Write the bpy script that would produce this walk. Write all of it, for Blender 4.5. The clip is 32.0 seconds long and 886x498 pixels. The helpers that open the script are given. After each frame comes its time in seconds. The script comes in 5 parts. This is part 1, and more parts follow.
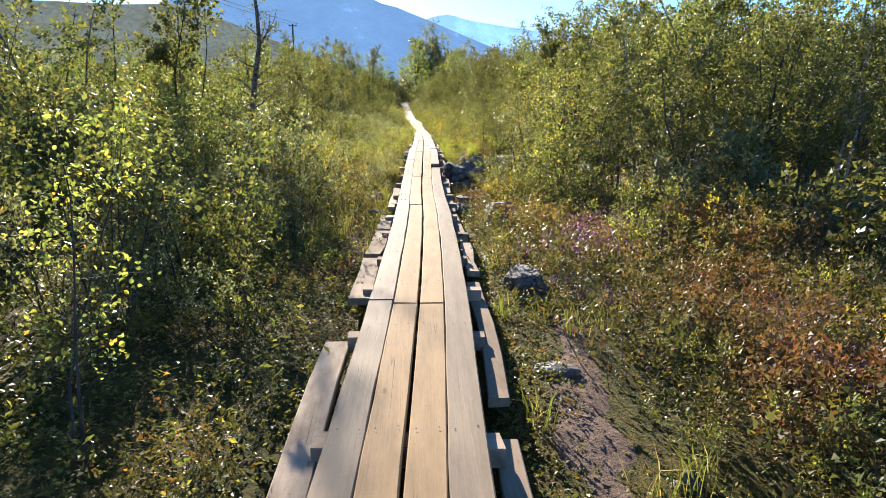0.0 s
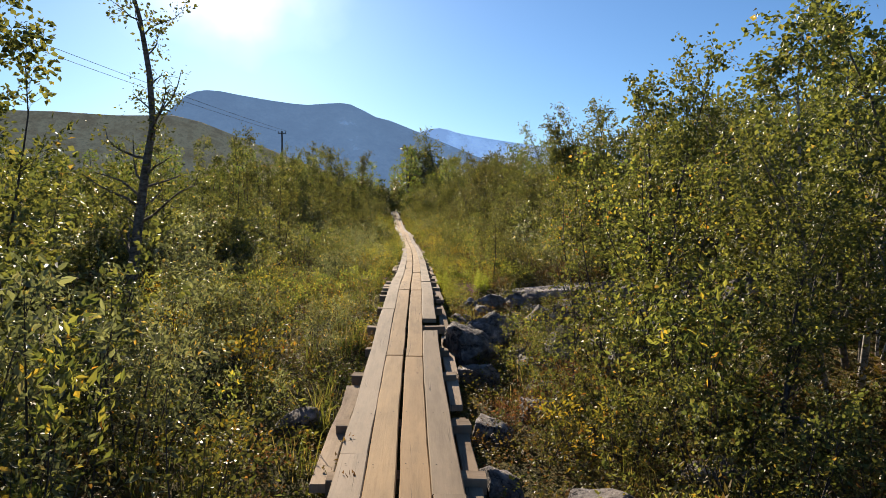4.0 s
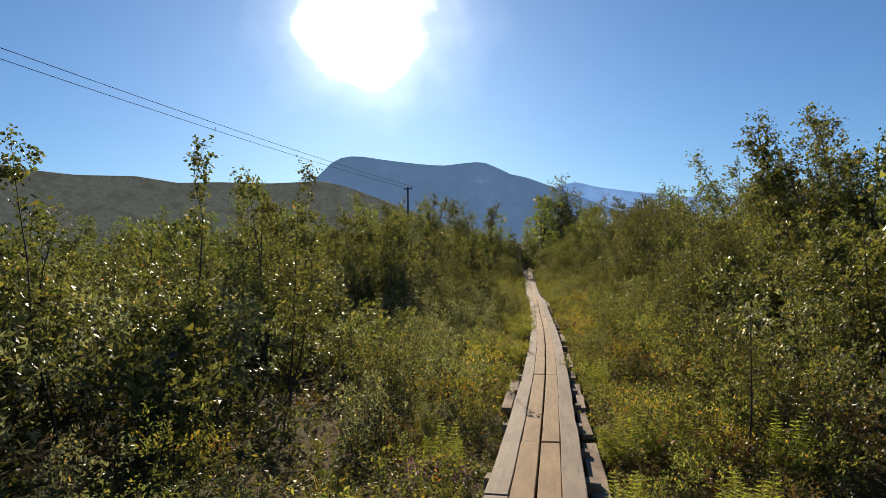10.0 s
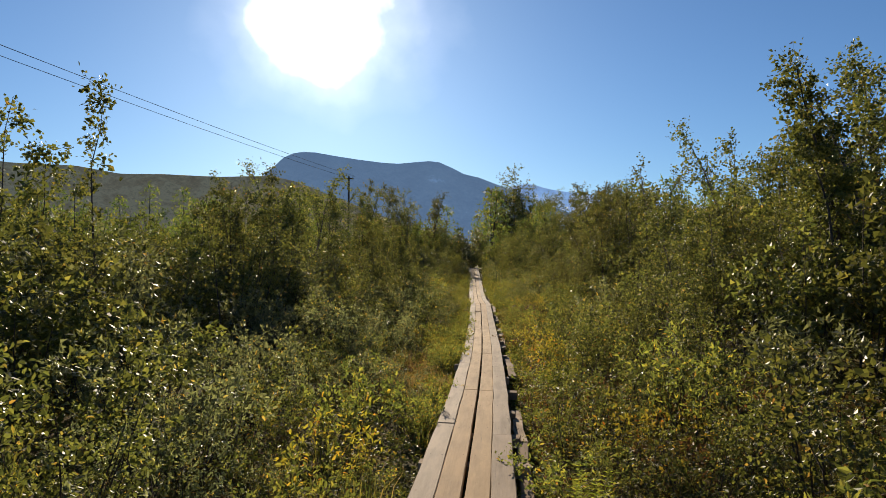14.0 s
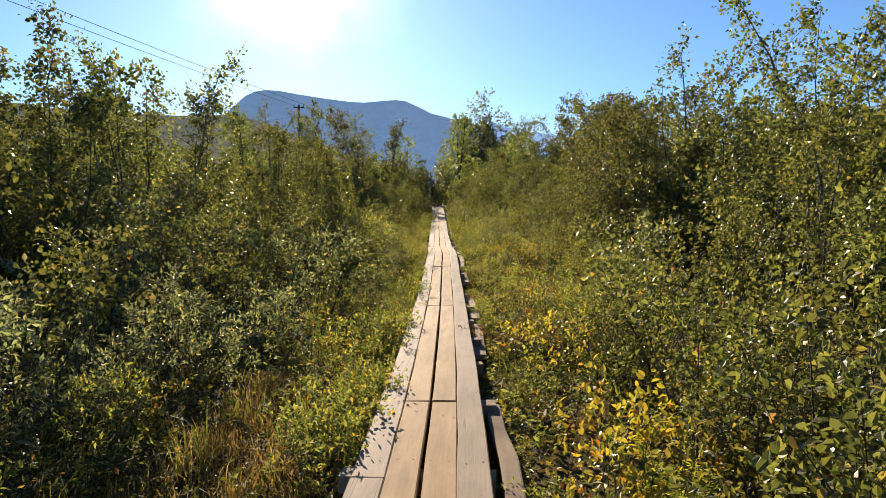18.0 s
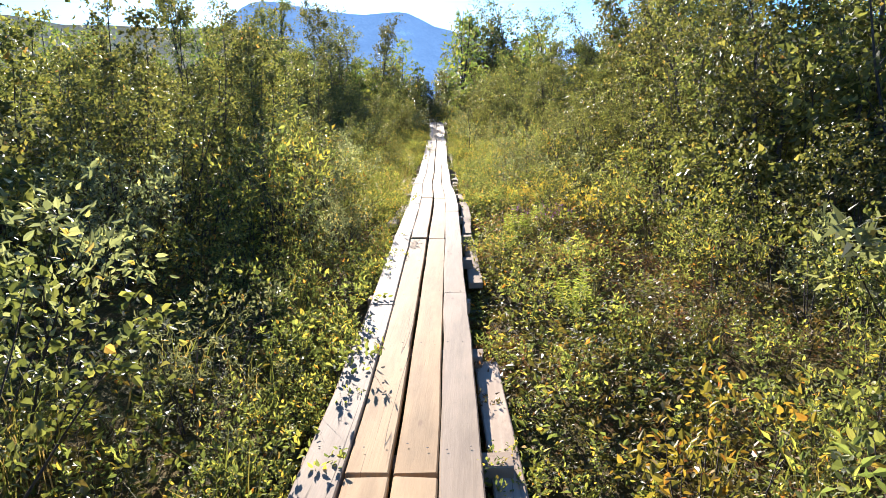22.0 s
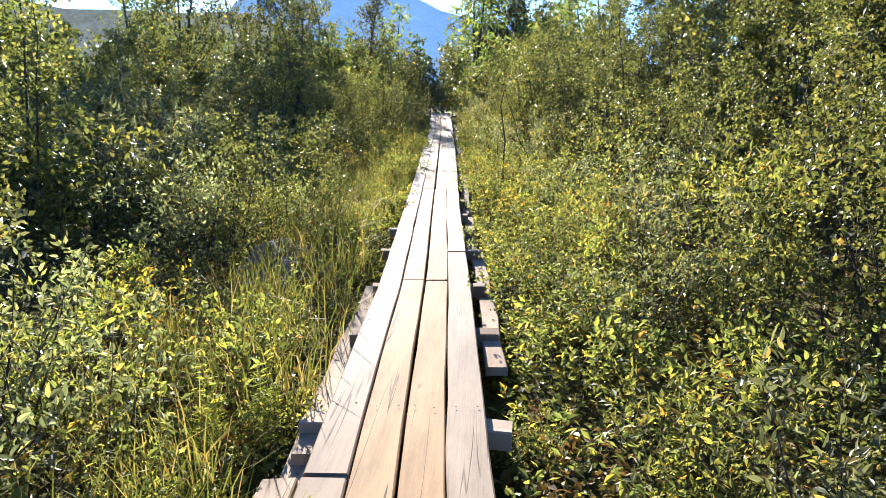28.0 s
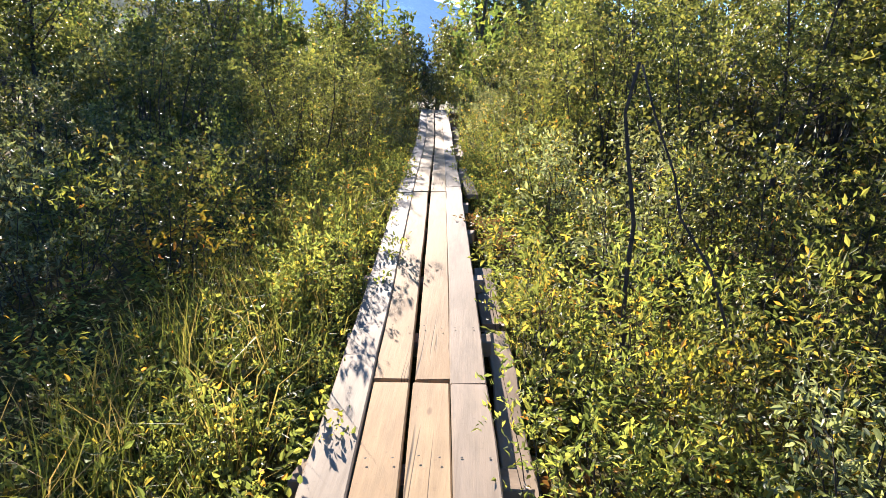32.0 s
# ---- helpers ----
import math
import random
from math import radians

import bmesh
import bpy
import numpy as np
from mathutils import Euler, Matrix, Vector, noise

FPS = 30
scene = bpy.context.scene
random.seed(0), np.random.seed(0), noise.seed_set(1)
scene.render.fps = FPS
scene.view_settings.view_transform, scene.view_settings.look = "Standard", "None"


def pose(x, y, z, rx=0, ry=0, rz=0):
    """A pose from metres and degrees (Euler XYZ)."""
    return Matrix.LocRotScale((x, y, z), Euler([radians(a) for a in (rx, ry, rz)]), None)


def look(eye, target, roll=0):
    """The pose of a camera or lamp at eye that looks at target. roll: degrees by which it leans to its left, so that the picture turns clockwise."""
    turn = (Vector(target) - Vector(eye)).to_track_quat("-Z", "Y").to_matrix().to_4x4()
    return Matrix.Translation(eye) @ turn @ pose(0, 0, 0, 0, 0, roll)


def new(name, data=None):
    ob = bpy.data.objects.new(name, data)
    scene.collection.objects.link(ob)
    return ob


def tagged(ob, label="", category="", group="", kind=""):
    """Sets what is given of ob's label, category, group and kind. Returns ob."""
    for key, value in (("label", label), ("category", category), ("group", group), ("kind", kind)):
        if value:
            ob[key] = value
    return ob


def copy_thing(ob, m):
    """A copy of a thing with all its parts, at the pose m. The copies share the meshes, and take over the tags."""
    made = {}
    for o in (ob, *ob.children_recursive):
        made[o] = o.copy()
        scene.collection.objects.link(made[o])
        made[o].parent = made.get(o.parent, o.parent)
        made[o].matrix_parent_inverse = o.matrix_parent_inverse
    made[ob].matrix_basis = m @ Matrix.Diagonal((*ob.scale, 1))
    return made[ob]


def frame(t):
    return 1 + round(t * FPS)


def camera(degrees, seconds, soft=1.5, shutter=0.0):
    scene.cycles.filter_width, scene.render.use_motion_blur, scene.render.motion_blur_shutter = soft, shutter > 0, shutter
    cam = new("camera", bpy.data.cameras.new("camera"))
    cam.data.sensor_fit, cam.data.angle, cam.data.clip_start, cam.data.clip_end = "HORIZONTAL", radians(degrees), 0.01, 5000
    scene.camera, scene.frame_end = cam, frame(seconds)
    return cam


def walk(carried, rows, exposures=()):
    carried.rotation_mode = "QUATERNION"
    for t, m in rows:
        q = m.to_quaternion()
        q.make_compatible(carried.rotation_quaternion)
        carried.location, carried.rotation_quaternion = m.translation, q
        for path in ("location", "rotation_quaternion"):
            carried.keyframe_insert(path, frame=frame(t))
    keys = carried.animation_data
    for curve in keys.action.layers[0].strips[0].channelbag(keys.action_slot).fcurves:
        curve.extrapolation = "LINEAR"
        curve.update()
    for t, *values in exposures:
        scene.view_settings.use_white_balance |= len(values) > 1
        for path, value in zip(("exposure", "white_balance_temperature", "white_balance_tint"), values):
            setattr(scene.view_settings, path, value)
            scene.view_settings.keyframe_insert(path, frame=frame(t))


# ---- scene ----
cam = camera(66, 32.0, soft=0.85)
PATH = [
    (0, pose(-0.280, 0.000, 1.273, 77.74, 0, -1.72) @ pose(0, 0, 0, 0, 0, 0.13)),
    (0.5, pose(-0.212, 0.766, 1.293, 78.67, 0, -1.96) @ pose(0, 0, 0, 0, 0, 0.21)),
    (1, pose(-0.187, 1.472, 1.332, 79.53, 0, -1.99) @ pose(0, 0, 0, 0, 0, 0.12)),
    (1.5, pose(-0.160, 2.173, 1.341, 81.14, 0, -2.11) @ pose(0, 0, 0, 0, 0, 0.30)),
    (2, pose(-0.202, 2.874, 1.332, 83.33, 0, -2.18) @ pose(0, 0, 0, 0, 0, 0.45)),
    (2.5, pose(-0.240, 3.593, 1.337, 85.02, 0, -2.47) @ pose(0, 0, 0, 0, 0, 0.25)),
    (4.5, pose(-0.202, 6.536, 1.321, 87.46, 0, -2.22) @ pose(0, 0, 0, 0, 0, 0.79)),
    (5, pose(-0.214, 7.285, 1.349, 88.90, 0, -1.81) @ pose(0, 0, 0, 0, 0, 0.69)),
    (5.5, pose(-0.207, 7.950, 1.338, 90.02, 0, -1.71) @ pose(0, 0, 0, 0, 0, 0.34)),
    (6, pose(-0.198, 8.613, 1.323, 90.00, 0, -1.60) @ pose(0, 0, 0, 0, 0, 0.32)),
    (6.5, pose(-0.168, 9.287, 1.303, 90.18, 0, -1.62) @ pose(0, 0, 0, 0, 0, 0.34)),
    (7, pose(-0.157, 10.040, 1.303, 90.39, 0, -1.60) @ pose(0, 0, 0, 0, 0, 0.27)),
    (7.5, pose(-0.134, 10.770, 1.350, 90.40, 0, -1.57) @ pose(0, 0, 0, 0, 0, 0.22)),
    (8, pose(-0.098, 11.500, 1.390, 90.23, 0, -1.35) @ pose(0, 0, 0, 0, 0, -0.02)),
    (8.5, pose(-0.108, 12.153, 1.411, 90.15, 0, -0.76) @ pose(0, 0, 0, 0, 0, -0.29)),
    (9, pose(-0.141, 12.770, 1.478, 90.72, 0, 1.92) @ pose(0, 0, 0, 0, 0, -0.68)),
    (9.5, pose(-0.154, 13.418, 1.507, 90.94, 0, 5.34) @ pose(0, 0, 0, 0, 0, -0.70)),
    (10, pose(-0.131, 14.155, 1.528, 91.38, 0, 9.04) @ pose(0, 0, 0, 0, 0, -0.54)),
    (10.5, pose(-0.134, 14.945, 1.519, 91.43, 0, 9.85) @ pose(0, 0, 0, 0, 0, -0.63)),
    (11, pose(-0.077, 15.853, 1.493, 91.59, 0, 9.03) @ pose(0, 0, 0, 0, 0, -0.64)),
    (11.5, pose(-0.065, 16.633, 1.468, 91.78, 0, 7.81) @ pose(0, 0, 0, 0, 0, -0.41)),
    (12, pose(-0.014, 17.390, 1.459, 92.02, 0, 6.60) @ pose(0, 0, 0, 0, 0, 0.02)),
    (12.5, pose(-0.028, 18.152, 1.452, 91.86, 0, 6.22) @ pose(0, 0, 0, 0, 0, -0.21)),
    (13, pose(-0.013, 18.958, 1.408, 91.49, 0, 5.67) @ pose(0, 0, 0, 0, 0, 0.10)),
    (13.5, pose(-0.031, 19.759, 1.348, 91.56, 0, 5.35) @ pose(0, 0, 0, 0, 0, 0.32)),
    (14, pose(-0.005, 20.536, 1.322, 91.30, 0, 5.05) @ pose(0, 0, 0, 0, 0, 0.45)),
    (14.5, pose(-0.005, 21.267, 1.319, 90.97, 0, 4.96) @ pose(0, 0, 0, 0, 0, 0.02)),
    (16.5, pose(-0.025, 24.998, 1.182, 89.45, 0, 3.25) @ pose(0, 0, 0, 0, 0, -0.14)),
    (17, pose(-0.010, 25.964, 1.146, 88.80, 0, 2.74) @ pose(0, 0, 0, 0, 0, -0.31)),
    (17.5, pose(-0.063, 26.941, 1.142, 87.86, 0, 2.72) @ pose(0, 0, 0, 0, 0, -0.12)),
    (18, pose(-0.101, 27.804, 1.101, 86.37, 0, 2.31) @ pose(0, 0, 0, 0, 0, 0.17)),
    (18.5, pose(-0.196, 28.681, 1.079, 85.66, 0, 2.35) @ pose(0, 0, 0, 0, 0, -0.14)),
    (19, pose(-0.186, 29.525, 1.031, 84.10, 0, 2.11) @ pose(0, 0, 0, 0, 0, 0.14)),
    (19.5, pose(-0.241, 30.327, 1.014, 81.94, 0, 2.17) @ pose(0, 0, 0, 0, 0, -0.31)),
    (20, pose(-0.168, 31.106, 1.030, 81.14, 0, 2.20) @ pose(0, 0, 0, 0, 0, 0.05)),
    (20.5, pose(-0.164, 31.877, 1.053, 80.67, 0, 2.25) @ pose(0, 0, 0, 0, 0, -0.15)),
    (21, pose(-0.171, 32.705, 1.057, 79.98, 0, 2.50) @ pose(0, 0, 0, 0, 0, -0.49)),
    (21.5, pose(-0.205, 33.593, 1.075, 79.82, 0, 2.56) @ pose(0, 0, 0, 0, 0, 0.04)),
    (22, pose(-0.205, 34.407, 1.049, 79.55, 0, 2.56) @ pose(0, 0, 0, 0, 0, 0.22)),
    (22.5, pose(-0.228, 35.398, 1.090, 79.33, 0, 2.83) @ pose(0, 0, 0, 0, 0, 0.11)),
    (23, pose(-0.225, 36.369, 1.119, 79.43, 0, 2.93) @ pose(0, 0, 0, 0, 0, 0.46)),
    (23.5, pose(-0.277, 37.133, 1.121, 79.21, 0, 3.33) @ pose(0, 0, 0, 0, 0, -0.20)),
    (24, pose(-0.311, 38.044, 1.145, 78.97, 0, 3.27) @ pose(0, 0, 0, 0, 0, 0.11)),
    (24.5, pose(-0.372, 38.855, 1.170, 79.07, 0, 3.30) @ pose(0, 0, 0, 0, 0, 0.04)),
    (25, pose(-0.384, 39.684, 1.171, 79.15, 0, 3.35) @ pose(0, 0, 0, 0, 0, -0.03)),
    (25.5, pose(-0.461, 40.507, 1.244, 79.02, 0, 3.59) @ pose(0, 0, 0, 0, 0, -0.18)),
    (27.5, pose(-0.669, 43.631, 1.230, 78.58, 0, 3.14) @ pose(0, 0, 0, 0, 0, -0.05)),
    (28, pose(-0.674, 44.440, 1.233, 78.40, 0, 3.09) @ pose(0, 0, 0, 0, 0, 0.24)),
    (28.5, pose(-0.737, 45.326, 1.262, 78.21, 0, 3.37) @ pose(0, 0, 0, 0, 0, -0.08)),
    (29, pose(-0.767, 46.154, 1.213, 78.29, 0, 3.13) @ pose(0, 0, 0, 0, 0, 0.03)),
    (29.5, pose(-0.820, 46.930, 1.270, 78.48, 0, 3.04) @ pose(0, 0, 0, 0, 0, -0.14)),
    (30, pose(-0.820, 47.720, 1.325, 78.48, 0, 2.66) @ pose(0, 0, 0, 0, 0, -0.05)),
    (30.5, pose(-0.860, 48.600, 1.330, 78.48, 0, 2.51) @ pose(0, 0, 0, 0, 0, -0.15)),
    (31, pose(-0.890, 49.480, 1.320, 78.28, 0, 2.48) @ pose(0, 0, 0, 0, 0, -0.10)),
    (31.5, pose(-0.985, 50.350, 1.320, 78.03, 0, 2.84) @ pose(0, 0, 0, 0, 0, -0.11)),
    (32, pose(-1.050, 51.240, 1.335, 77.68, 0, 2.60) @ pose(0, 0, 0, 0, 0, 0.37)),
]
walk(cam, PATH, exposures=[(0.0, 1.95, 6250, 11), (1.0, 1.73, 6250, 11), (2.5, 1.23, 6850, 12), (5.0, 0.88, 7130, 14), (8.0, 0.68, 7060, 13), (9.5, 0.60, 6950, 12), (12.0, 0.59, 7030, 12), (14.5, 0.64, 7250, 13), (17.5, 1.04, 7200, 15), (20.0, 1.88, 6150, 13), (22.0, 2.10, 5970, 15), (25.0, 2.17, 5800, 14), (29.0, 2.21, 5860, 15), (32.0, 2.30, 6180, 16)])

# ---- world and sun ----
SUN_AZ = radians(14.8)      # west of the walking direction
SUN_EL = radians(19.5)
world = bpy.data.worlds.new("world")
scene.world = world
world.use_nodes = True
_nt = world.node_tree
_sky = _nt.nodes.new("ShaderNodeTexSky")
_sky.sky_type = "NISHITA"
_sky.sun_disc = False
_sky.sun_elevation = SUN_EL
_sky.sun_rotation = -SUN_AZ
_sky.altitude = 600
_sky.air_density = 1.0
_sky.dust_density = 0.40
_sky.ozone_density = 5.2
_bg = _nt.nodes["Background"]
_bg.inputs["Strength"].default_value = 0.062
_deep = _nt.nodes.new("ShaderNodeVectorMath")       # clear northern air
_deep.operation = "MULTIPLY"
_deep.inputs[1].default_value = (0.75, 0.975, 1.13)
_nt.links.new(_sky.outputs[0], _deep.inputs[0])
_nt.links.new(_deep.outputs[0], _bg.inputs["Color"])
sun = new("sun", bpy.data.lights.new("sun", "SUN"))
sun.data.energy = 5.0
sun.data.angle = radians(0.55)
sun.data.color = (1.0, 0.90, 0.74)
_to = Vector((-math.sin(SUN_AZ) * math.cos(SUN_EL), math.cos(SUN_AZ) * math.cos(SUN_EL), math.sin(SUN_EL)))
sun.matrix_world = look(_to * 50, (0, 0, 0))

# the sun's glare, painted into the sky as a bright torn-edged haze
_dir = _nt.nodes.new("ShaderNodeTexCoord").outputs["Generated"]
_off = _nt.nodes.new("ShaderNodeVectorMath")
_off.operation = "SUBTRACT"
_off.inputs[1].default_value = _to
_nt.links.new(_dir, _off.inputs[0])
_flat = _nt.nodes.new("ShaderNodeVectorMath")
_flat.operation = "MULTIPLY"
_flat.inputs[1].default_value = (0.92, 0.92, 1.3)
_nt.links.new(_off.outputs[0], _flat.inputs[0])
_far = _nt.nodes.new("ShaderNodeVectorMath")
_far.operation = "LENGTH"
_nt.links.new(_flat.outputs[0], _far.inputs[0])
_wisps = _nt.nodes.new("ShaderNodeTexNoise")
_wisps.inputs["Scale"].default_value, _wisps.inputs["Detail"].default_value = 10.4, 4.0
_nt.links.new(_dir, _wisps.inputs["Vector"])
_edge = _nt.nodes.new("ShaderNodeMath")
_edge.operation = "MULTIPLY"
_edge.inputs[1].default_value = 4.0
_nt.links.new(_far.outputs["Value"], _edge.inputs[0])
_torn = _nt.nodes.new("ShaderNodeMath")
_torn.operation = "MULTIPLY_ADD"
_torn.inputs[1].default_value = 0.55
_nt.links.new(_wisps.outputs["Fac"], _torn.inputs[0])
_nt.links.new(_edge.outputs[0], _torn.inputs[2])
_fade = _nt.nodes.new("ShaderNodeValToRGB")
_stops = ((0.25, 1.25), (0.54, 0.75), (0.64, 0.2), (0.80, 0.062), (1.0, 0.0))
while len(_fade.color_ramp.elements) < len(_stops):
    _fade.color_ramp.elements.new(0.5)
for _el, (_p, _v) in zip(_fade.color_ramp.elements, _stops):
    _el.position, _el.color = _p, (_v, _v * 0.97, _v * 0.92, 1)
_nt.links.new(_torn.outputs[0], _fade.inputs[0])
_sun_glow = _nt.nodes.new("ShaderNodeBackground")
_nt.links.new(_fade.outputs[0], _sun_glow.inputs["Color"])
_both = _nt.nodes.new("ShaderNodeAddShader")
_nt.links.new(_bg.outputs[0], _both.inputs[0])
_nt.links.new(_sun_glow.outputs[0], _both.inputs[1])
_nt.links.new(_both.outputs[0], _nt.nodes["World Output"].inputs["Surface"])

# ---- materials ----
def mat(name):
    m = bpy.data.materials.new(name)
    m.use_nodes = True
    nt = m.node_tree
    nt.nodes.clear()
    out = nt.nodes.new("ShaderNodeOutputMaterial")
    return m, nt, out


def node(nt, kind, **values):
    n = nt.nodes.new(kind)
    for key, v in values.items():
        n.inputs[key.replace("_", " ")].default_value = v
    return n


def ramp(nt, source, stops):
    r = nt.nodes.new("ShaderNodeValToRGB")
    e = r.color_ramp.elements
    while len(e) < len(stops):
        e.new(0.5)
    for k, (p, c) in enumerate(stops):
        e[k].position = p
        e[k].color = (*c, 1)
    nt.links.new(source, r.inputs[0])
    return r.outputs[0]


def mix(nt, fac, a, b, blend="MIX"):
    n = nt.nodes.new("ShaderNodeMix")
    n.data_type = "RGBA"
    n.blend_type = blend
    if isinstance(fac, float):
        n.inputs[0].default_value = fac
    else:
        nt.links.new(fac, n.inputs[0])
    for slot, v in ((6, a), (7, b)):
        if isinstance(v, tuple):
            n.inputs[slot].default_value = (*v, 1)
        else:
            nt.links.new(v, n.inputs[slot])
    return n.outputs[2]


def noise_tex(nt, scale, detail=4.0, rough=0.55, coords=None, stretch=None):
    n = node(nt, "ShaderNodeTexNoise", Scale=scale, Detail=detail, Roughness=rough)
    if coords is None:
        coords = nt.nodes.new("ShaderNodeNewGeometry").outputs["Position"]
    if stretch:
        mp = nt.nodes.new("ShaderNodeMapping")
        mp.inputs["Scale"].default_value = stretch
        nt.links.new(coords, mp.inputs[0])
        coords = mp.outputs[0]
    nt.links.new(coords, n.inputs["Vector"])
    return n.outputs["Fac"]


def bump(nt, height, strength, distance):
    b = node(nt, "ShaderNodeBump", Strength=strength, Distance=distance)
    nt.links.new(height, b.inputs["Height"])
    return b.outputs[0]


def leaf_material(name, stops, patch_stops=None, trans=0.5, rough=0.42, patch_scale=0.5, spec=0.5):
    """Thin leaves: glossy face, light shining through; the tint varies leaf by leaf and plant by plant."""
    m, nt, out = mat(name)
    geo = nt.nodes.new("ShaderNodeNewGeometry")
    info = nt.nodes.new("ShaderNodeObjectInfo")
    col = ramp(nt, geo.outputs["Random Per Island"], stops)
    if patch_stops:
        f = noise_tex(nt, patch_scale, 3.0, 0.6)
        patch = ramp(nt, f, patch_stops)
        col = mix(nt, 0.6, col, patch)
    hsv = nt.nodes.new("ShaderNodeHueSaturation")
    mr = nt.nodes.new("ShaderNodeMapRange")
    mr.inputs["To Min"].default_value, mr.inputs["To Max"].default_value = 0.72, 1.25
    nt.links.new(info.outputs["Random"], mr.inputs[0])
    nt.links.new(mr.outputs[0], hsv.inputs["Value"])
    mh = nt.nodes.new("ShaderNodeMapRange")
    mh.inputs["To Min"].default_value, mh.inputs["To Max"].default_value = 0.482, 0.507
    nt.links.new(info.outputs["Random"], mh.inputs[0])
    nt.links.new(mh.outputs[0], hsv.inputs["Hue"])
    nt.links.new(col, hsv.inputs["Color"])
    p = node(nt, "ShaderNodeBsdfPrincipled", Roughness=rough)
    p.inputs["Specular IOR Level"].default_value = spec
    nt.links.new(hsv.outputs[0], p.inputs["Base Color"])
    t = nt.nodes.new("ShaderNodeBsdfTranslucent")
    warm = mix(nt, 1.0, hsv.outputs[0], (1.36, 1.4, 0.95), "MULTIPLY")
    nt.links.new(warm, t.inputs["Color"])
    mx = nt.nodes.new("ShaderNodeMixShader")
    mx.inputs[0].default_value = trans
    nt.links.new(p.outputs[0], mx.inputs[1])
    nt.links.new(t.outputs[0], mx.inputs[2])
    nt.links.new(mx.outputs[0], out.inputs[0])
    return m


def solid_material(name, colour_of, rough=0.8, bump_of=None, spec=0.3):
    m, nt, out = mat(name)
    p = node(nt, "ShaderNodeBsdfPrincipled", Roughness=rough)
    p.inputs["Specular IOR Level"].default_value = spec
    c = colour_of(nt)
    nt.links.new(c, p.inputs["Base Color"])
    if bump_of:
        nt.links.new(bump_of(nt), p.inputs["Normal"])
    nt.links.new(p.outputs[0], out.inputs[0])
    return m


BIRCH_LEAF = leaf_material("birch_leaf", [(0.0, (0.052, 0.062, 0.020)), (0.45, (0.116, 0.123, 0.033)), (0.9, (0.206, 0.199, 0.053)), (0.985, (0.299, 0.250, 0.063)), (1.0, (0.451, 0.245, 0.063))], rough=0.44, spec=0.27, trans=0.40)
WILLOW_LEAF = leaf_material("willow_leaf", [(0.0, (0.076, 0.088, 0.046)), (0.6, (0.193, 0.203, 0.097)), (0.93, (0.298, 0.297, 0.144)), (1.0, (0.612, 0.401, 0.081))], rough=0.43, trans=0.42, spec=0.3)
YOUNG_LEAF = leaf_material("young_leaf", [(0.0, (0.071, 0.088, 0.027)), (0.5, (0.160, 0.178, 0.048)), (0.87, (0.291, 0.274, 0.060)), (0.97, (0.470, 0.323, 0.047)), (1.0, (0.567, 0.234, 0.043))], rough=0.52, trans=0.5, spec=0.15)
MAT_LEAF = leaf_material("mat_leaf", [(0.0, (0.025, 0.031, 0.008)), (0.5, (0.078, 0.081, 0.016)), (0.85, (0.167, 0.136, 0.023)), (1.0, (0.284, 0.117, 0.029))],
                         patch_stops=[(0.28, (0.052, 0.068, 0.017)), (0.45, (0.111, 0.119, 0.022)), (0.55, (0.183, 0.138, 0.029)), (0.66, (0.207, 0.085, 0.033)), (0.8, (0.102, 0.112, 0.022))], trans=0.32, patch_scale=0.9, rough=0.5, spec=0.25)
GRASS_LEAF = leaf_material("grass_blade", [(0.0, (0.10, 0.125, 0.028)), (0.5, (0.17, 0.18, 0.038)), (0.8, (0.30, 0.25, 0.07)), (1.0, (0.42, 0.30, 0.11))], trans=0.4, rough=0.6, spec=0.15)
STRAW_LEAF = leaf_material("straw_blade", [(0.0, (0.17, 0.15, 0.04)), (0.5, (0.34, 0.24, 0.07)), (1.0, (0.44, 0.31, 0.12))], trans=0.4, rough=0.6, spec=0.15)
FERN_LEAF = leaf_material("fern_frond", [(0.0, (0.18, 0.23, 0.035)), (0.6, (0.29, 0.32, 0.05)), (1.0, (0.40, 0.37, 0.07))], trans=0.5, rough=0.55, spec=0.12)
HEATH_LEAF = leaf_material("heath_leaf", [(0.0, (0.035, 0.050, 0.016)), (0.45, (0.075, 0.087, 0.023)), (0.75, (0.141, 0.120, 0.032)), (0.92, (0.221, 0.096, 0.035)), (1.0, (0.300, 0.087, 0.040))], trans=0.35,
                           patch_stops=[(0.35, (0.055, 0.07, 0.02)), (0.5, (0.15, 0.115, 0.034)), (0.6, (0.25, 0.095, 0.045)), (0.72, (0.10, 0.115, 0.026))], patch_scale=0.7, rough=0.55, spec=0.2)
HEATHER_LEAF = leaf_material("heather_leaf", [(0.0, (0.062, 0.052, 0.034)), (0.4, (0.138, 0.076, 0.095)), (0.7, (0.250, 0.095, 0.270)), (1.0, (0.375, 0.142, 0.405))], trans=0.35, rough=0.55, spec=0.2)
AUTUMN_LEAF = leaf_material("autumn_leaf", [(0.0, (0.19, 0.18, 0.03)), (0.45, (0.30, 0.25, 0.035)), (0.85, (0.40, 0.27, 0.035)), (1.0, (0.40, 0.15, 0.03))], trans=0.45, rough=0.45, spec=0.35)
FAR_LEAF = leaf_material("far_leaf", [(0.0, (0.08, 0.11, 0.03)), (0.6, (0.135, 0.165, 0.04)), (1.0, (0.25, 0.225, 0.045))], trans=0.4, rough=0.6, spec=0.2)
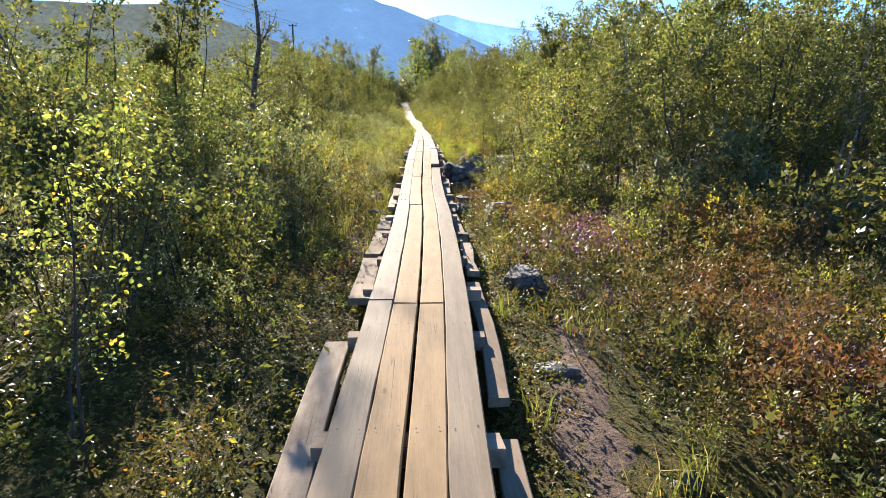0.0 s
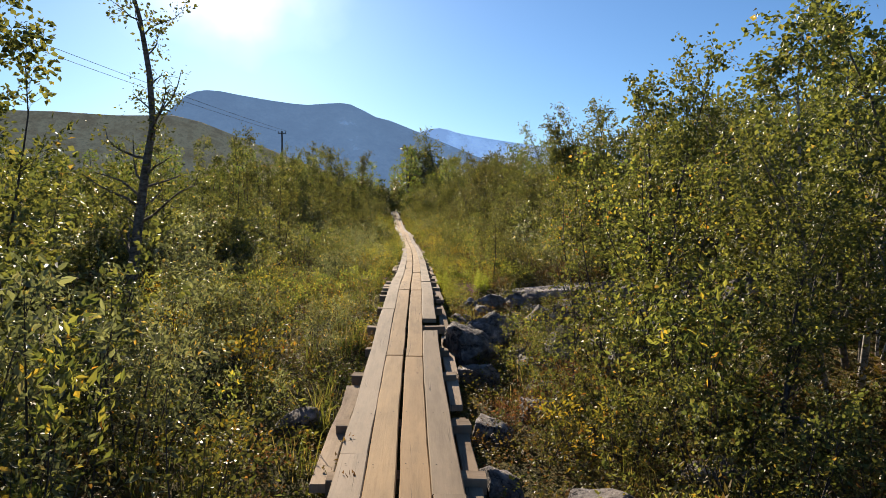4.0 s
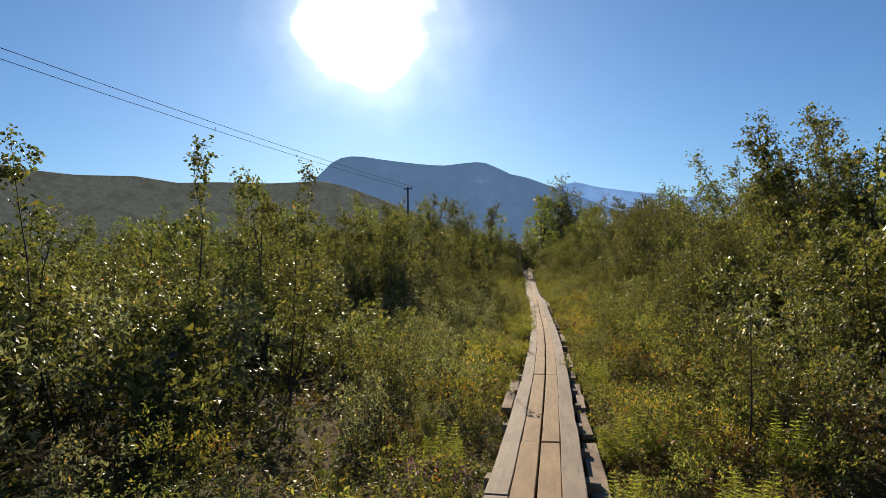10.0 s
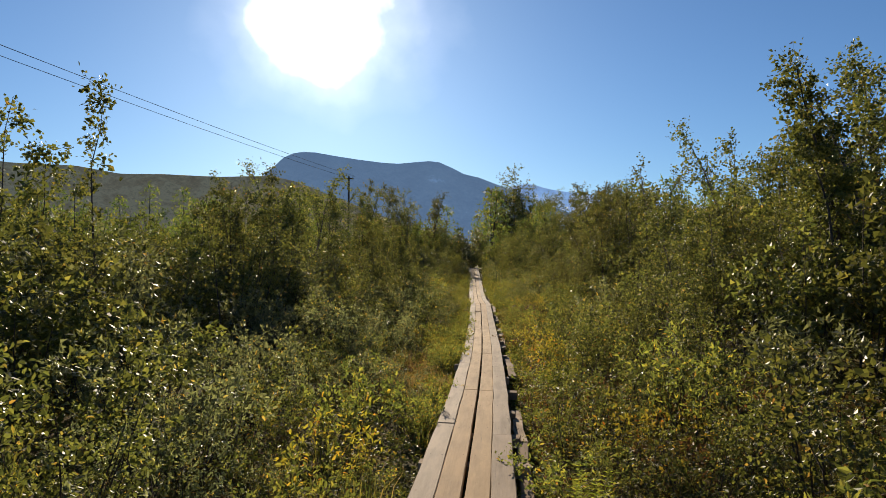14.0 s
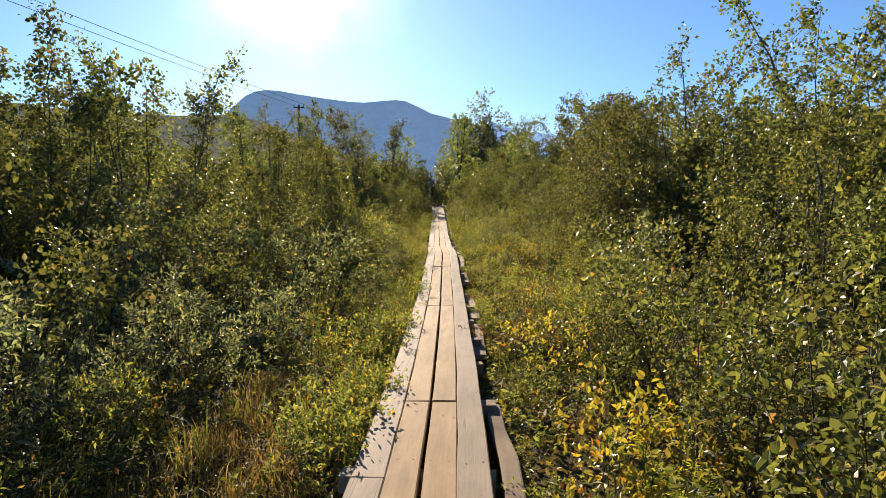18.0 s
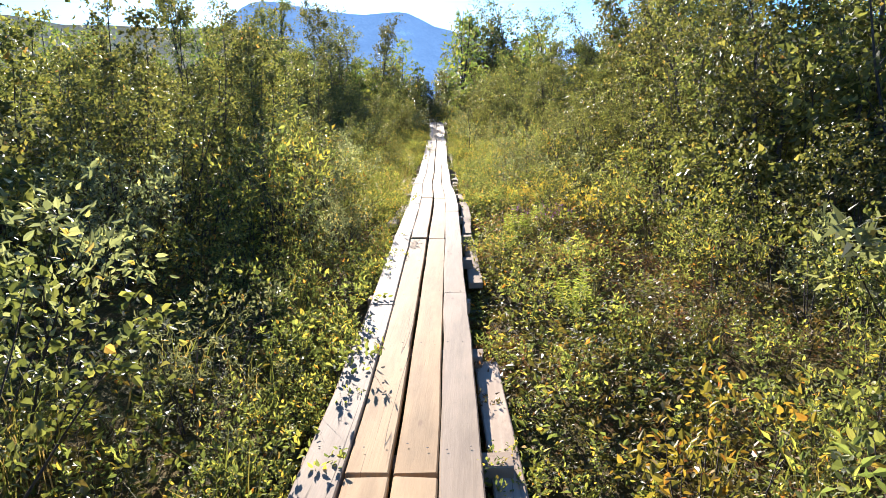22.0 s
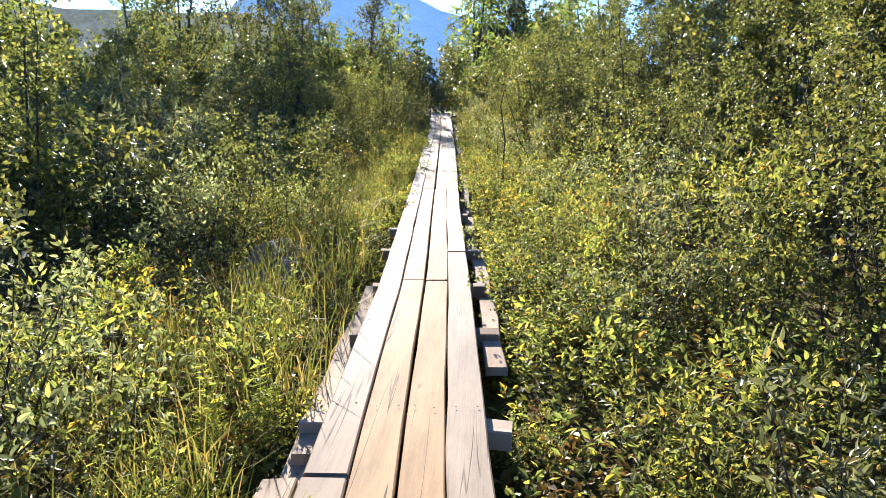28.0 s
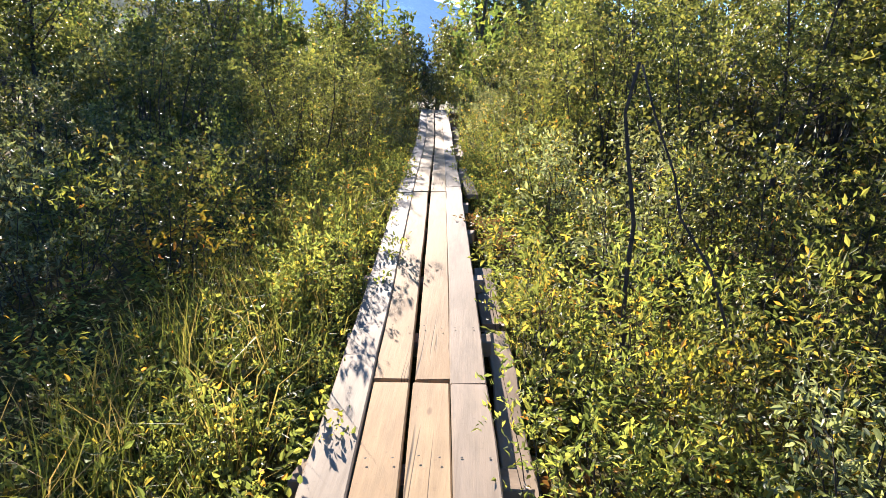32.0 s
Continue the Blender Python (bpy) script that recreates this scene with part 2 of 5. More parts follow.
BARK = solid_material("bark", lambda nt: ramp(nt, noise_tex(nt, 14.0, 5.0), [(0.3, (0.03, 0.024, 0.02)), (0.6, (0.075, 0.06, 0.05)), (0.8, (0.16, 0.14, 0.12))]), 0.85,
                      lambda nt: bump(nt, noise_tex(nt, 60.0), 0.5, 0.01))
GREY_BARK = solid_material("grey_bark", lambda nt: ramp(nt, noise_tex(nt, 12.0, 5.0, 0.6, None, (1, 1, 2)), [(0.35, (0.045, 0.036, 0.03)), (0.5, (0.12, 0.10, 0.082)), (0.7, (0.24, 0.21, 0.175))]), 0.85,
                           lambda nt: bump(nt, noise_tex(nt, 55.0), 0.5, 0.01))
PALE_BARK = solid_material("pale_bark", lambda nt: ramp(nt, noise_tex(nt, 9.0, 5.0, 0.6, None, (1, 1, 3)), [(0.38, (0.05, 0.04, 0.035)), (0.47, (0.26, 0.23, 0.20)), (0.7, (0.48, 0.45, 0.40))]), 0.75,
                           lambda nt: bump(nt, noise_tex(nt, 50.0), 0.4, 0.008))


def lines(nt, source, level, width):
    """1 along the thin line on which a noise takes a level, 0 away from it."""
    d = nt.nodes.new("ShaderNodeMath")
    d.operation = "SUBTRACT"
    d.inputs[1].default_value = level
    nt.links.new(source, d.inputs[0])
    e = nt.nodes.new("ShaderNodeMath")
    e.operation = "ABSOLUTE"
    nt.links.new(d.outputs[0], e.inputs[0])
    m = nt.nodes.new("ShaderNodeMapRange")
    m.inputs["From Min"].default_value, m.inputs["From Max"].default_value = 0.0, width
    m.inputs["To Min"].default_value, m.inputs["To Max"].default_value = 1.0, 0.0
    nt.links.new(e.outputs[0], m.inputs[0])
    return m.outputs[0]


def times(nt, a, b):
    n = nt.nodes.new("ShaderNodeMath")
    n.operation = "MULTIPLY"
    for k, v in enumerate((a, b)):
        if isinstance(v, float):
            n.inputs[k].default_value = v
        else:
            nt.links.new(v, n.inputs[k])
    return n.outputs[0]


def plank_space(nt):
    """Coordinates of a plank, shifted for every plank so that no two are alike."""
    co = nt.nodes.new("ShaderNodeTexCoord").outputs["Object"]
    info = nt.nodes.new("ShaderNodeObjectInfo")
    add = nt.nodes.new("ShaderNodeVectorMath")
    sc = nt.nodes.new("ShaderNodeVectorMath")
    sc.operation = "SCALE"
    sc.inputs[0].default_value = (37.0, 91.0, 13.0)
    nt.links.new(info.outputs["Random"], sc.inputs["Scale"])
    nt.links.new(co, add.inputs[0])
    nt.links.new(sc.outputs[0], add.inputs[1])
    return add.outputs[0], info.outputs["Random"]


def crack_of(nt, space):
    mask = ramp(nt, noise_tex(nt, 1.6, 3.0, 0.5, space, (3.0, 0.5, 1.0)), [(0.55, (0, 0, 0)), (0.65, (1, 1, 1))])
    return times(nt, lines(nt, noise_tex(nt, 1.0, 2.0, 0.5, space, (13.0, 0.30, 1.0)), 0.5, 0.011), mask)


def plank_colour(nt, tones, dark, wear):
    """Sawn timber: soft grain, knots, long splits, grey and brown weathering; one tone a plank."""
    space, rand = plank_space(nt)
    tone = ramp(nt, rand, tones)
    grain = noise_tex(nt, 1.0, 5.0, 0.6, space, (70.0, 3.5, 20.0))
    c = mix(nt, ramp(nt, grain, [(0.42, (0, 0, 0)), (0.8, (0.13, 0.13, 0.13))]), tone, mix(nt, 1.0, tone, (0.68, 0.62, 0.56), "MULTIPLY"))
    ring = lines(nt, noise_tex(nt, 1.0, 2.0, 0.45, space, (24.0, 0.35, 1.0)), 0.47, 0.03)
    c = mix(nt, times(nt, ring, 0.11), c, mix(nt, 1.0, tone, (0.6, 0.5, 0.42), "MULTIPLY"))
    grey = ramp(nt, noise_tex(nt, 1.0, 6.0, 0.65, space, (5.0, 1.5, 2.0)), [(0.45, (0, 0, 0)), (0.7, (wear, wear, wear))])
    c = mix(nt, grey, c, dark)
    scuff = ramp(nt, noise_tex(nt, 1.0, 5.0, 0.7, space, (9.0, 1.1, 2.0)), [(0.42, (1.14, 1.13, 1.12)), (0.52, (1, 1, 1)), (0.66, (0.84, 0.83, 0.83))])
    c = mix(nt, 1.0, c, scuff, "MULTIPLY")
    spots = ramp(nt, noise_tex(nt, 38.0, 4.0, 0.7, space), [(0.60, (0, 0, 0)), (0.72, (0.35, 0.35, 0.35))])
    c = mix(nt, spots, c, dark)
    vor = node(nt, "ShaderNodeTexVoronoi", Scale=2.6)
    mp = nt.nodes.new("ShaderNodeMapping")
    mp.inputs["Scale"].default_value = (2.3, 0.75, 0.6)
    nt.links.new(space, mp.inputs[0])
    nt.links.new(mp.outputs[0], vor.inputs["Vector"])
    c = mix(nt, ramp(nt, vor.outputs["Distance"], [(0.0, (0.8, 0.8, 0.8)), (0.045, (0.55, 0.55, 0.55)), (0.08, (0, 0, 0))]), c, (0.15, 0.085, 0.05))
    return mix(nt, crack_of(nt, space), c, (0.045, 0.034, 0.026))


def wood(name, tones, dark, rough, wear=0.55):
    def bumps(nt):
        space, _ = plank_space(nt)
        h = noise_tex(nt, 1.0, 6.0, 0.65, space, (60.0, 2.0, 30.0))
        n = nt.nodes.new("ShaderNodeMath")
        n.operation = "SUBTRACT"
        nt.links.new(h, n.inputs[0])
        nt.links.new(crack_of(nt, space), n.inputs[1])
        return bump(nt, n.outputs[0], 0.3, 0.004)
    return solid_material(name, lambda nt: plank_colour(nt, tones, dark, wear), rough, bumps, 0.04)


INNER_WOOD = wood("tan_plank", [(0.0, (0.308, 0.201, 0.105)), (0.5, (0.333, 0.223, 0.118)), (1.0, (0.363, 0.250, 0.137))], (0.191, 0.131, 0.075), 0.72)
OUTER_WOOD = wood("pale_plank", [(0.0, (0.226, 0.172, 0.118)), (0.5, (0.256, 0.195, 0.140)), (1.0, (0.282, 0.226, 0.165))], (0.165, 0.125, 0.086), 0.68)
OLD_WOOD = wood("grey_timber", [(0.0, (0.224, 0.168, 0.118)), (0.5, (0.322, 0.248, 0.178)), (1.0, (0.420, 0.331, 0.245))], (0.126, 0.088, 0.059), 0.85, 0.85)


def ground_colour(nt):
    c = ramp(nt, noise_tex(nt, 0.55, 5.0, 0.62), [(0.3, (0.051, 0.051, 0.018)), (0.43, (0.088, 0.085, 0.027)), (0.53, (0.143, 0.102, 0.037)), (0.6, (0.136, 0.071, 0.031)), (0.72, (0.082, 0.088, 0.024))])
    moss = ramp(nt, noise_tex(nt, 7.0, 5.0, 0.65), [(0.36, (0.034, 0.031, 0.014)), (0.46, (0.082, 0.082, 0.020)), (0.56, (0.150, 0.129, 0.034)), (0.66, (0.177, 0.088, 0.034)), (0.78, (0.068, 0.082, 0.020))])
    c = mix(nt, 0.6, c, moss)
    wide = ramp(nt, noise_tex(nt, 0.09, 6.0, 0.65), [(0.36, (0.62, 0.72, 0.62)), (0.5, (1, 1, 1)), (0.64, (1.22, 1.08, 0.95))])
    c = mix(nt, 1.0, c, wide, "MULTIPLY")
    fine = ramp(nt, noise_tex(nt, 45.0, 7.0, 0.75), [(0.3, (0.4, 0.38, 0.36)), (0.7, (1.45, 1.35, 1.2))])
    return mix(nt, 1.0, c, fine, "MULTIPLY")


GROUND = solid_material("heath_ground", ground_colour, 0.95, lambda nt: bump(nt, noise_tex(nt, 22.0, 8.0, 0.7), 1.0, 0.06), 0.1)
DIRT = solid_material("trodden_peat", lambda nt: ramp(nt, noise_tex(nt, 16.0, 8.0, 0.7), [(0.3, (0.08, 0.05, 0.035)), (0.55, (0.17, 0.115, 0.085)), (0.8, (0.26, 0.19, 0.15))]), 0.95,
                      lambda nt: bump(nt, noise_tex(nt, 40.0, 8.0, 0.7), 1.0, 0.03), 0.1)


def rock_colour(nt, gain=1.0):
    c = ramp(nt, noise_tex(nt, 6.0, 10.0, 0.78), [(0.34, (0.060, 0.050, 0.046)), (0.46, (0.145, 0.124, 0.114)), (0.56, (0.28, 0.245, 0.225)), (0.66, (0.52, 0.47, 0.43))])
    rust = ramp(nt, noise_tex(nt, 2.2, 5.0, 0.6), [(0.5, (0, 0, 0)), (0.7, (0.35, 0.35, 0.35))])
    c = mix(nt, rust, c, (0.22, 0.155, 0.12))
    lichen = ramp(nt, noise_tex(nt, 16.0, 5.0, 0.65), [(0.62, (0, 0, 0)), (0.69, (0.6, 0.6, 0.6))])
    c = mix(nt, lichen, c, (0.07, 0.068, 0.055))
    c = mix(nt, 1.0, c, (gain, gain, gain), "MULTIPLY")
    return mix(nt, lines(nt, noise_tex(nt, 4.2, 6.0, 0.65), 0.5, 0.014), c, (0.03, 0.027, 0.025))


def rock_bump(nt):
    n = nt.nodes.new("ShaderNodeMath")
    n.operation = "SUBTRACT"
    nt.links.new(noise_tex(nt, 7.0, 11.0, 0.74), n.inputs[0])
    nt.links.new(lines(nt, noise_tex(nt, 4.2, 6.0, 0.65), 0.5, 0.03), n.inputs[1])
    return bump(nt, n.outputs[0], 1.0, 0.09)


PALE_ROCK = solid_material("pale_schist", lambda nt: rock_colour(nt, 1.9), 0.8, rock_bump, 0.3)
ROCK = solid_material("lichened_rock", rock_colour, 0.85, rock_bump, 0.3)

# ---- plan of the place ----
BOARD_Z = [(-8, -0.15), (0, -0.13), (2.2, -0.10), (4.4, -0.01), (6.2, -0.05), (8.5, -0.03), (10.2, -0.10), (12.2, -0.05), (13.6, 0.03), (15.9, 0.15), (17, 0.10), (20.2, -0.02), (24.4, -0.10), (28.5, -0.15),
           (32.2, -0.18), (36.6, -0.21), (38.6, -0.20), (41.1, -0.08), (44.2, 0.0), (47, -0.03), (49.3, -0.03), (54, 0.11), (58.3, 0.42), (62, 0.52), (64.5, 0.62), (66.5, 0.88), (69, 1.1), (80, 1.3)]
BOARD_X = [(-8, -0.45), (2.2, -0.37), (4.4, -0.30), (8.5, -0.27), (10.2, -0.30), (12.2, -0.29), (16, -0.265), (20.2, -0.245), (24.4, -0.24), (28.6, -0.28), (32.2, -0.35),
           (36.6, -0.485), (41.1, -0.655), (44.4, -0.775), (46.4, -0.95), (49.2, -1.06), (52.7, -1.25), (57, -1.45), (64.5, -1.82), (69, -2.1), (80, -3.0)]


_along = np.arange(-12, 90, 0.25)
_kernel = np.exp(-(np.arange(-10, 11) * 0.25 / 0.9) ** 2 / 2)
_kernel /= _kernel.sum()


def _eased(points):
    raw = np.interp(_along, [p[0] for p in points], [p[1] for p in points])
    return np.convolve(np.pad(raw, 10, mode="edge"), _kernel, mode="valid")


_ease_x, _ease_z = _eased(BOARD_X), _eased(BOARD_Z)


def board_x(y):
    return np.interp(y, _along, _ease_x)


def board_z(y):
    return np.interp(y, _along, _ease_z)


def wave(x, y, scale, seed):
    """Smooth rolling relief, about -1 to 1."""
    r = np.random.RandomState(seed)
    total = 0
    for k in range(5):
        a, p = r.uniform(0, math.tau), r.uniform(0, math.tau)
        q = scale * (1.0 + 0.45 * k)
        total = total + np.sin((x * math.cos(a) + y * math.sin(a)) * q + p) / (1 + 0.6 * k)
    return total / 2.2


def ground_z(x, y):
    x, y = np.asarray(x, float), np.asarray(y, float)
    off = x - board_x(y)
    d = np.abs(off)
    base = board_z(y) - 0.26
    away = np.clip((d - 0.6) / 1.2, 0, 1) * np.clip((42 - d) / 20, 0, 1)
    z = base + away * (0.09 * wave(x, y, 2.9, 3) + 0.06 * wave(x, y, 0.8, 4)) + 0.012 * wave(x, y, 9.0, 5) * np.clip(1.5 - d / 4, 0, 1)
    z = z + np.clip(off - 3.5, 0, 22) * 0.075 * np.clip((y - 8) / 14, 0, 1)          # the bank rises on the east side
    z = z - np.clip(-off - 3.0, 0, 10) * 0.03
    z = z - 0.30 * np.exp(-((off - 2.6) / 1.7) ** 2 - ((y - 15.6) / 2.9) ** 2)       # hollow full of boulders
    z = z + np.clip(d - 60, 0, 400) * 0.004
    return z


def mesh_of(name, verts, faces, material=None, smooth=False):
    verts, faces = np.asarray(verts, np.float32), np.asarray(faces, np.int32)
    me = bpy.data.meshes.new(name)
    n = faces.shape[1]
    me.vertices.add(len(verts))
    me.vertices.foreach_set("co", verts.ravel())
    me.loops.add(faces.size)
    me.loops.foreach_set("vertex_index", faces.ravel())
    me.polygons.add(len(faces))
    me.polygons.foreach_set("loop_start", np.arange(0, faces.size, n, dtype=np.int32))
    me.polygons.foreach_set("use_smooth", np.full(len(faces), smooth))
    me.update(calc_edges=True)
    if material:
        me.materials.append(material)
    return me


def grid_mesh(name, xs, ys, zf, material):
    X, Y = np.meshgrid(xs, ys)
    Z = zf(X, Y)
    nx, ny = len(xs), len(ys)
    i = np.arange(nx * ny).reshape(ny, nx)
    f = np.stack([i[:-1, :-1], i[:-1, 1:], i[1:, 1:], i[1:, :-1]], -1).reshape(-1, 4)
    return mesh_of(name, np.stack([X, Y, Z], -1).reshape(-1, 3), f, material, True)


def part(name, bm, material, parent, label=""):
    me = bpy.data.meshes.new(name)
    bm.to_mesh(me)
    bm.free()
    me.materials.append(material)
    ob = new(name, me)
    ob.parent = parent
    return tagged(ob, label) if label else ob


def child(name, me, parent, m=None, label=""):
    ob = new(name, me)
    ob.parent = parent
    if m is not None:
        ob.matrix_basis = m
    return tagged(ob, label) if label else ob


# ---- ground ----
_xs = np.unique(np.concatenate([np.linspace(-5, 5, 67), np.linspace(-40, 40, 51), np.sign(np.linspace(-1, 1, 41)) * 40 * (75 ** np.abs(np.linspace(-1, 1, 41)))]))
_ys = np.unique(np.concatenate([np.linspace(-8, 72, 290), np.linspace(72, 130, 40), 130 * 25 ** np.linspace(0, 1, 24), -8 - 3000 * np.linspace(0, 1, 14) ** 3]))
ground = tagged(new("ground", grid_mesh("ground", _xs, _ys, ground_z, GROUND)), "uneven peaty heath ground with brown litter and moss", "ground", kind="structure")


def bare_earth(y0, y1, off, wide):
    """A trodden strip beside the walk, with a wavering edge, just proud of the ground."""
    ys = np.linspace(y0, y1, 60)
    us = np.linspace(-1, 1, 9)
    Y, U = np.meshgrid(ys, us, indexing="ij")
    half = wide * (0.75 + 0.25 * np.sin(Y * 2.3) + 0.15 * np.sin(Y * 7.1)) * np.sqrt(np.clip(1 - ((Y - (y0 + y1) / 2) / ((y1 - y0) / 2)) ** 2, 0.02, 1))
    X = board_x(Y) + off + 0.09 * np.sin(Y * 1.7) + U * half
    Z = ground_z(X, Y) + 0.014 - 0.03 * U ** 2
    i = np.arange(Y.size).reshape(Y.shape)
    f = np.stack([i[:-1, :-1], i[:-1, 1:], i[1:, 1:], i[1:, :-1]], -1).reshape(-1, 4)
    v = np.stack([X, Y, Z], -1).reshape(-1, 3)
    tagged(new("bare_earth", mesh_of("bare_earth", v, f[:, ::-1], DIRT, True)), "trodden strip of bare brown peat with small stones", "ground", kind="structure")


bare_earth(-1.5, 5.2, 0.95, 0.26)

# ---- boardwalk ----
def plank_mesh(name, length, width, thick, material, seed, rough=0.003):
    """A sawn plank along y, origin at its middle, with eased edges and slightly uneven ends and faces."""
    r = random.Random(seed)
    n = max(3, int(length / 0.45))
    hw, e = width / 2, 0.006
    ring = [(-hw + e, 0), (hw - e, 0), (hw, -e), (hw, -thick), (-hw, -thick), (-hw, -e)]
    verts, faces = [], []
    for k in range(n + 1):
        y = -length / 2 + length * k / n
        dx, dz, w = r.uniform(-rough, rough), r.uniform(-rough, rough), r.uniform(-rough, rough) * 0.6
        skew = r.uniform(-0.006, 0.006) if k in (0, n) else 0
        for x, z in ring:
            verts.append((x + dx + math.copysign(w, x), y + skew * x / hw, z + dz))
    m = len(ring)
    for k in range(n):
        for j in range(m):
            a, b = k * m + j, k * m + (j + 1) % m
            faces.append((a, b, b + m, a + m))
    faces += [tuple(range(m - 1, -1, -1)), tuple(n * m + j for j in range(m))]
    me = bpy.data.meshes.new(name)
    me.from_pydata(verts, [], faces)
    me.materials.append(material)
    return me


boardwalk = tagged(new("boardwalk"), "narrow footpath of four pale timber planks on weathered sleepers over heath", "boardwalk", kind="structure")
INNER_JOINTS = [-7.5, -3.6, 0.15, 4.33, 8.85, 12.1, 15.99, 20.19, 24.42, 28.6, 32.21, 36.68, 41.14, 44.2, 49.37, 54.05, 58.3, 61.4, 64.3, 69.3]
LEFT_JOINTS = [-7.5, -1.2, 4.38, 9.6, 14.3, 18.6, 22.5, 26.8, 30.9, 34.4, 38.9, 43.0, 46.6, 50.1, 54.3, 58.2, 62.4, 66.4, 69.2]
RIGHT_JOINTS = [-7.5, 1.9, 9.0, 13.15, 17.4, 22.1, 26.4, 30.6, 34.9, 39.2, 42.9, 46.3, 50.3, 54.0, 58.6, 62.2, 66.4, 69.2]
PLANK_W, PLANK_T = 0.158, 0.048


def lay(name, a, b, offset, width, thick, material, lift=0.0, gap=0.012, seed=0, rough=0.003, askew=0.0):
    """A plank that follows the walk from a to b."""
    a, b = a + gap / 2, b - gap / 2
    mid = (a + b) / 2
    ox, oz = float(board_x(mid)), float(board_z(mid))
    me = plank_mesh(name, b - a, width, thick, material, seed, rough)
    n = len(me.vertices)
    co = np.empty(n * 3)
    me.vertices.foreach_get("co", co)
    co = co.reshape(-1, 3)
    y = co[:, 1] + mid
    slope = (board_x(y + 0.1) - board_x(y - 0.1)) / 0.2
    side = co[:, 0] + offset
    co[:, 0] = board_x(y) + side - ox
    co[:, 1] -= slope * side
    co[:, 2] += board_z(y) - oz
    me.vertices.foreach_set("co", co.ravel())
    me.update()
    return child(name, me, boardwalk, pose(ox, mid, oz + lift) @ pose(offset, 0, 0, 0, 0, askew) @ pose(-offset, 0, 0))


_r = random.Random(4)
for joints, offsets, material in ((INNER_JOINTS, (-0.0895, 0.0895), INNER_WOOD), (LEFT_JOINTS, (-0.2540,), OUTER_WOOD), (RIGHT_JOINTS, (0.2530,), OUTER_WOOD)):
    for a, b in zip(joints, joints[1:]):
        for o in offsets:
            lay("plank", a + (0.6 if a == 13.15 else 0), b, o + _r.uniform(-0.0025, 0.0025), PLANK_W, PLANK_T, material, lift=_r.uniform(-0.005, 0.004) if len(offsets) > 1 else _r.uniform(0.002, 0.009),
                gap=0.038 if len(offsets) > 1 else 0.012, seed=_r.randrange(9999), rough=0.003 if len(offsets) > 1 else 0.005)

# weathered cross sleepers
SLEEPERS = []
_y = -7.2
while _y < 69:
    SLEEPERS.append(_y)
    _y += _r.uniform(0.9, 1.3)
for y in SLEEPERS:
    left, right = (_r.uniform(0.38, 0.47), _r.uniform(0.40, 0.48)) if y < 19 or 47 < y < 52 else (_r.uniform(0.34, 0.41), _r.uniform(0.36, 0.46))
    w = _r.uniform(0.10, 0.15)
    me = plank_mesh("sleeper", left + right, w, 0.085, OLD_WOOD, _r.randrange(9999), 0.011)
    m = pose(board_x(y) + (right - left) / 2, y, board_z(y) - 0.053, 0, 0, 90 + _r.uniform(-4, 4))
    child("sleeper", me, boardwalk, m)
# remains of the older, lower walk on both sides
for side in (-1, 1):
    y = -7.0
    while y < 66:
        length = _r.uniform(0.8, 2.3)
        if side < 0 and -2.5 < y < 8 and y + length > 4.6:
            y += length + 0.2
            continue
        if _r.random() < (0.86 if side > 0 else (0.6 if y < 1.5 or 8.5 < y < 13 or 43 < y < 47 else 0.22)):
            wide = _r.uniform(0.09, 0.13)
            lay("old_plank", y, y + length, side * (0.375 + wide / 2 + _r.uniform(-0.01, 0.02)), wide, 0.05, OLD_WOOD, lift=-0.088 - _r.uniform(0, 0.05), seed=_r.randrange(9999), rough=0.011, askew=_r.uniform(-1.4, 1.4))
        y += length + _r.uniform(0.02, 0.35)
for a, b, turn in ((2.2, 3.9, 1.0), (4.72, 6.15, 0.8), (6.22, 7.5, -0.6), (7.55, 8.6, 0.5)):
    lay("old_plank", a, b, -0.455, 0.15, 0.05, OLD_WOOD, lift=-0.095, seed=int(a * 100), rough=0.011, askew=turn)
for a, b, turn in ((46.4, 48.0, 0.7), (48.2, 49.7, -0.8)):
    lay("old_plank", a, b, -0.425, 0.12, 0.05, OLD_WOOD, lift=-0.14, seed=int(a * 100), rough=0.012, askew=turn)
# nail heads over the sleepers
_nv, _nf = [], []
for y in SLEEPERS:
    for o in (-0.295, -0.21, -0.13, -0.045, 0.045, 0.13, 0.21, 0.295):
        x, yy = float(board_x(y)) + o + _r.uniform(-0.012, 0.012), y + _r.uniform(-0.025, 0.025)
        z = float(board_z(yy)) + 0.0105
        k = len(_nv)
        _nv += [(x + 0.0055 * math.cos(j * math.tau / 6), yy + 0.0055 * math.sin(j * math.tau / 6), z) for j in range(6)] + [(x, yy, z + 0.0015)]
        _nf += [(k + j, k + (j + 1) % 6, k + 6) for j in range(6)]
tagged(child("nail_heads", mesh_of("nail_heads", _nv, _nf, BARK), boardwalk), "rusty nail heads", kind="stuff")

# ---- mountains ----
def haze_material(name, colour_of, painted_haze, strength):
    """Far slopes; an even emission paints in the haze of the air between."""
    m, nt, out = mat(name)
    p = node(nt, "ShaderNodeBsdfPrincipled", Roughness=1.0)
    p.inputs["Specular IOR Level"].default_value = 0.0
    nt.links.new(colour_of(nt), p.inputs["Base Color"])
    p.inputs["Emission Color"].default_value = (*painted_haze, 1)
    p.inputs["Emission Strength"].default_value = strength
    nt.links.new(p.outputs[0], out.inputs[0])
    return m


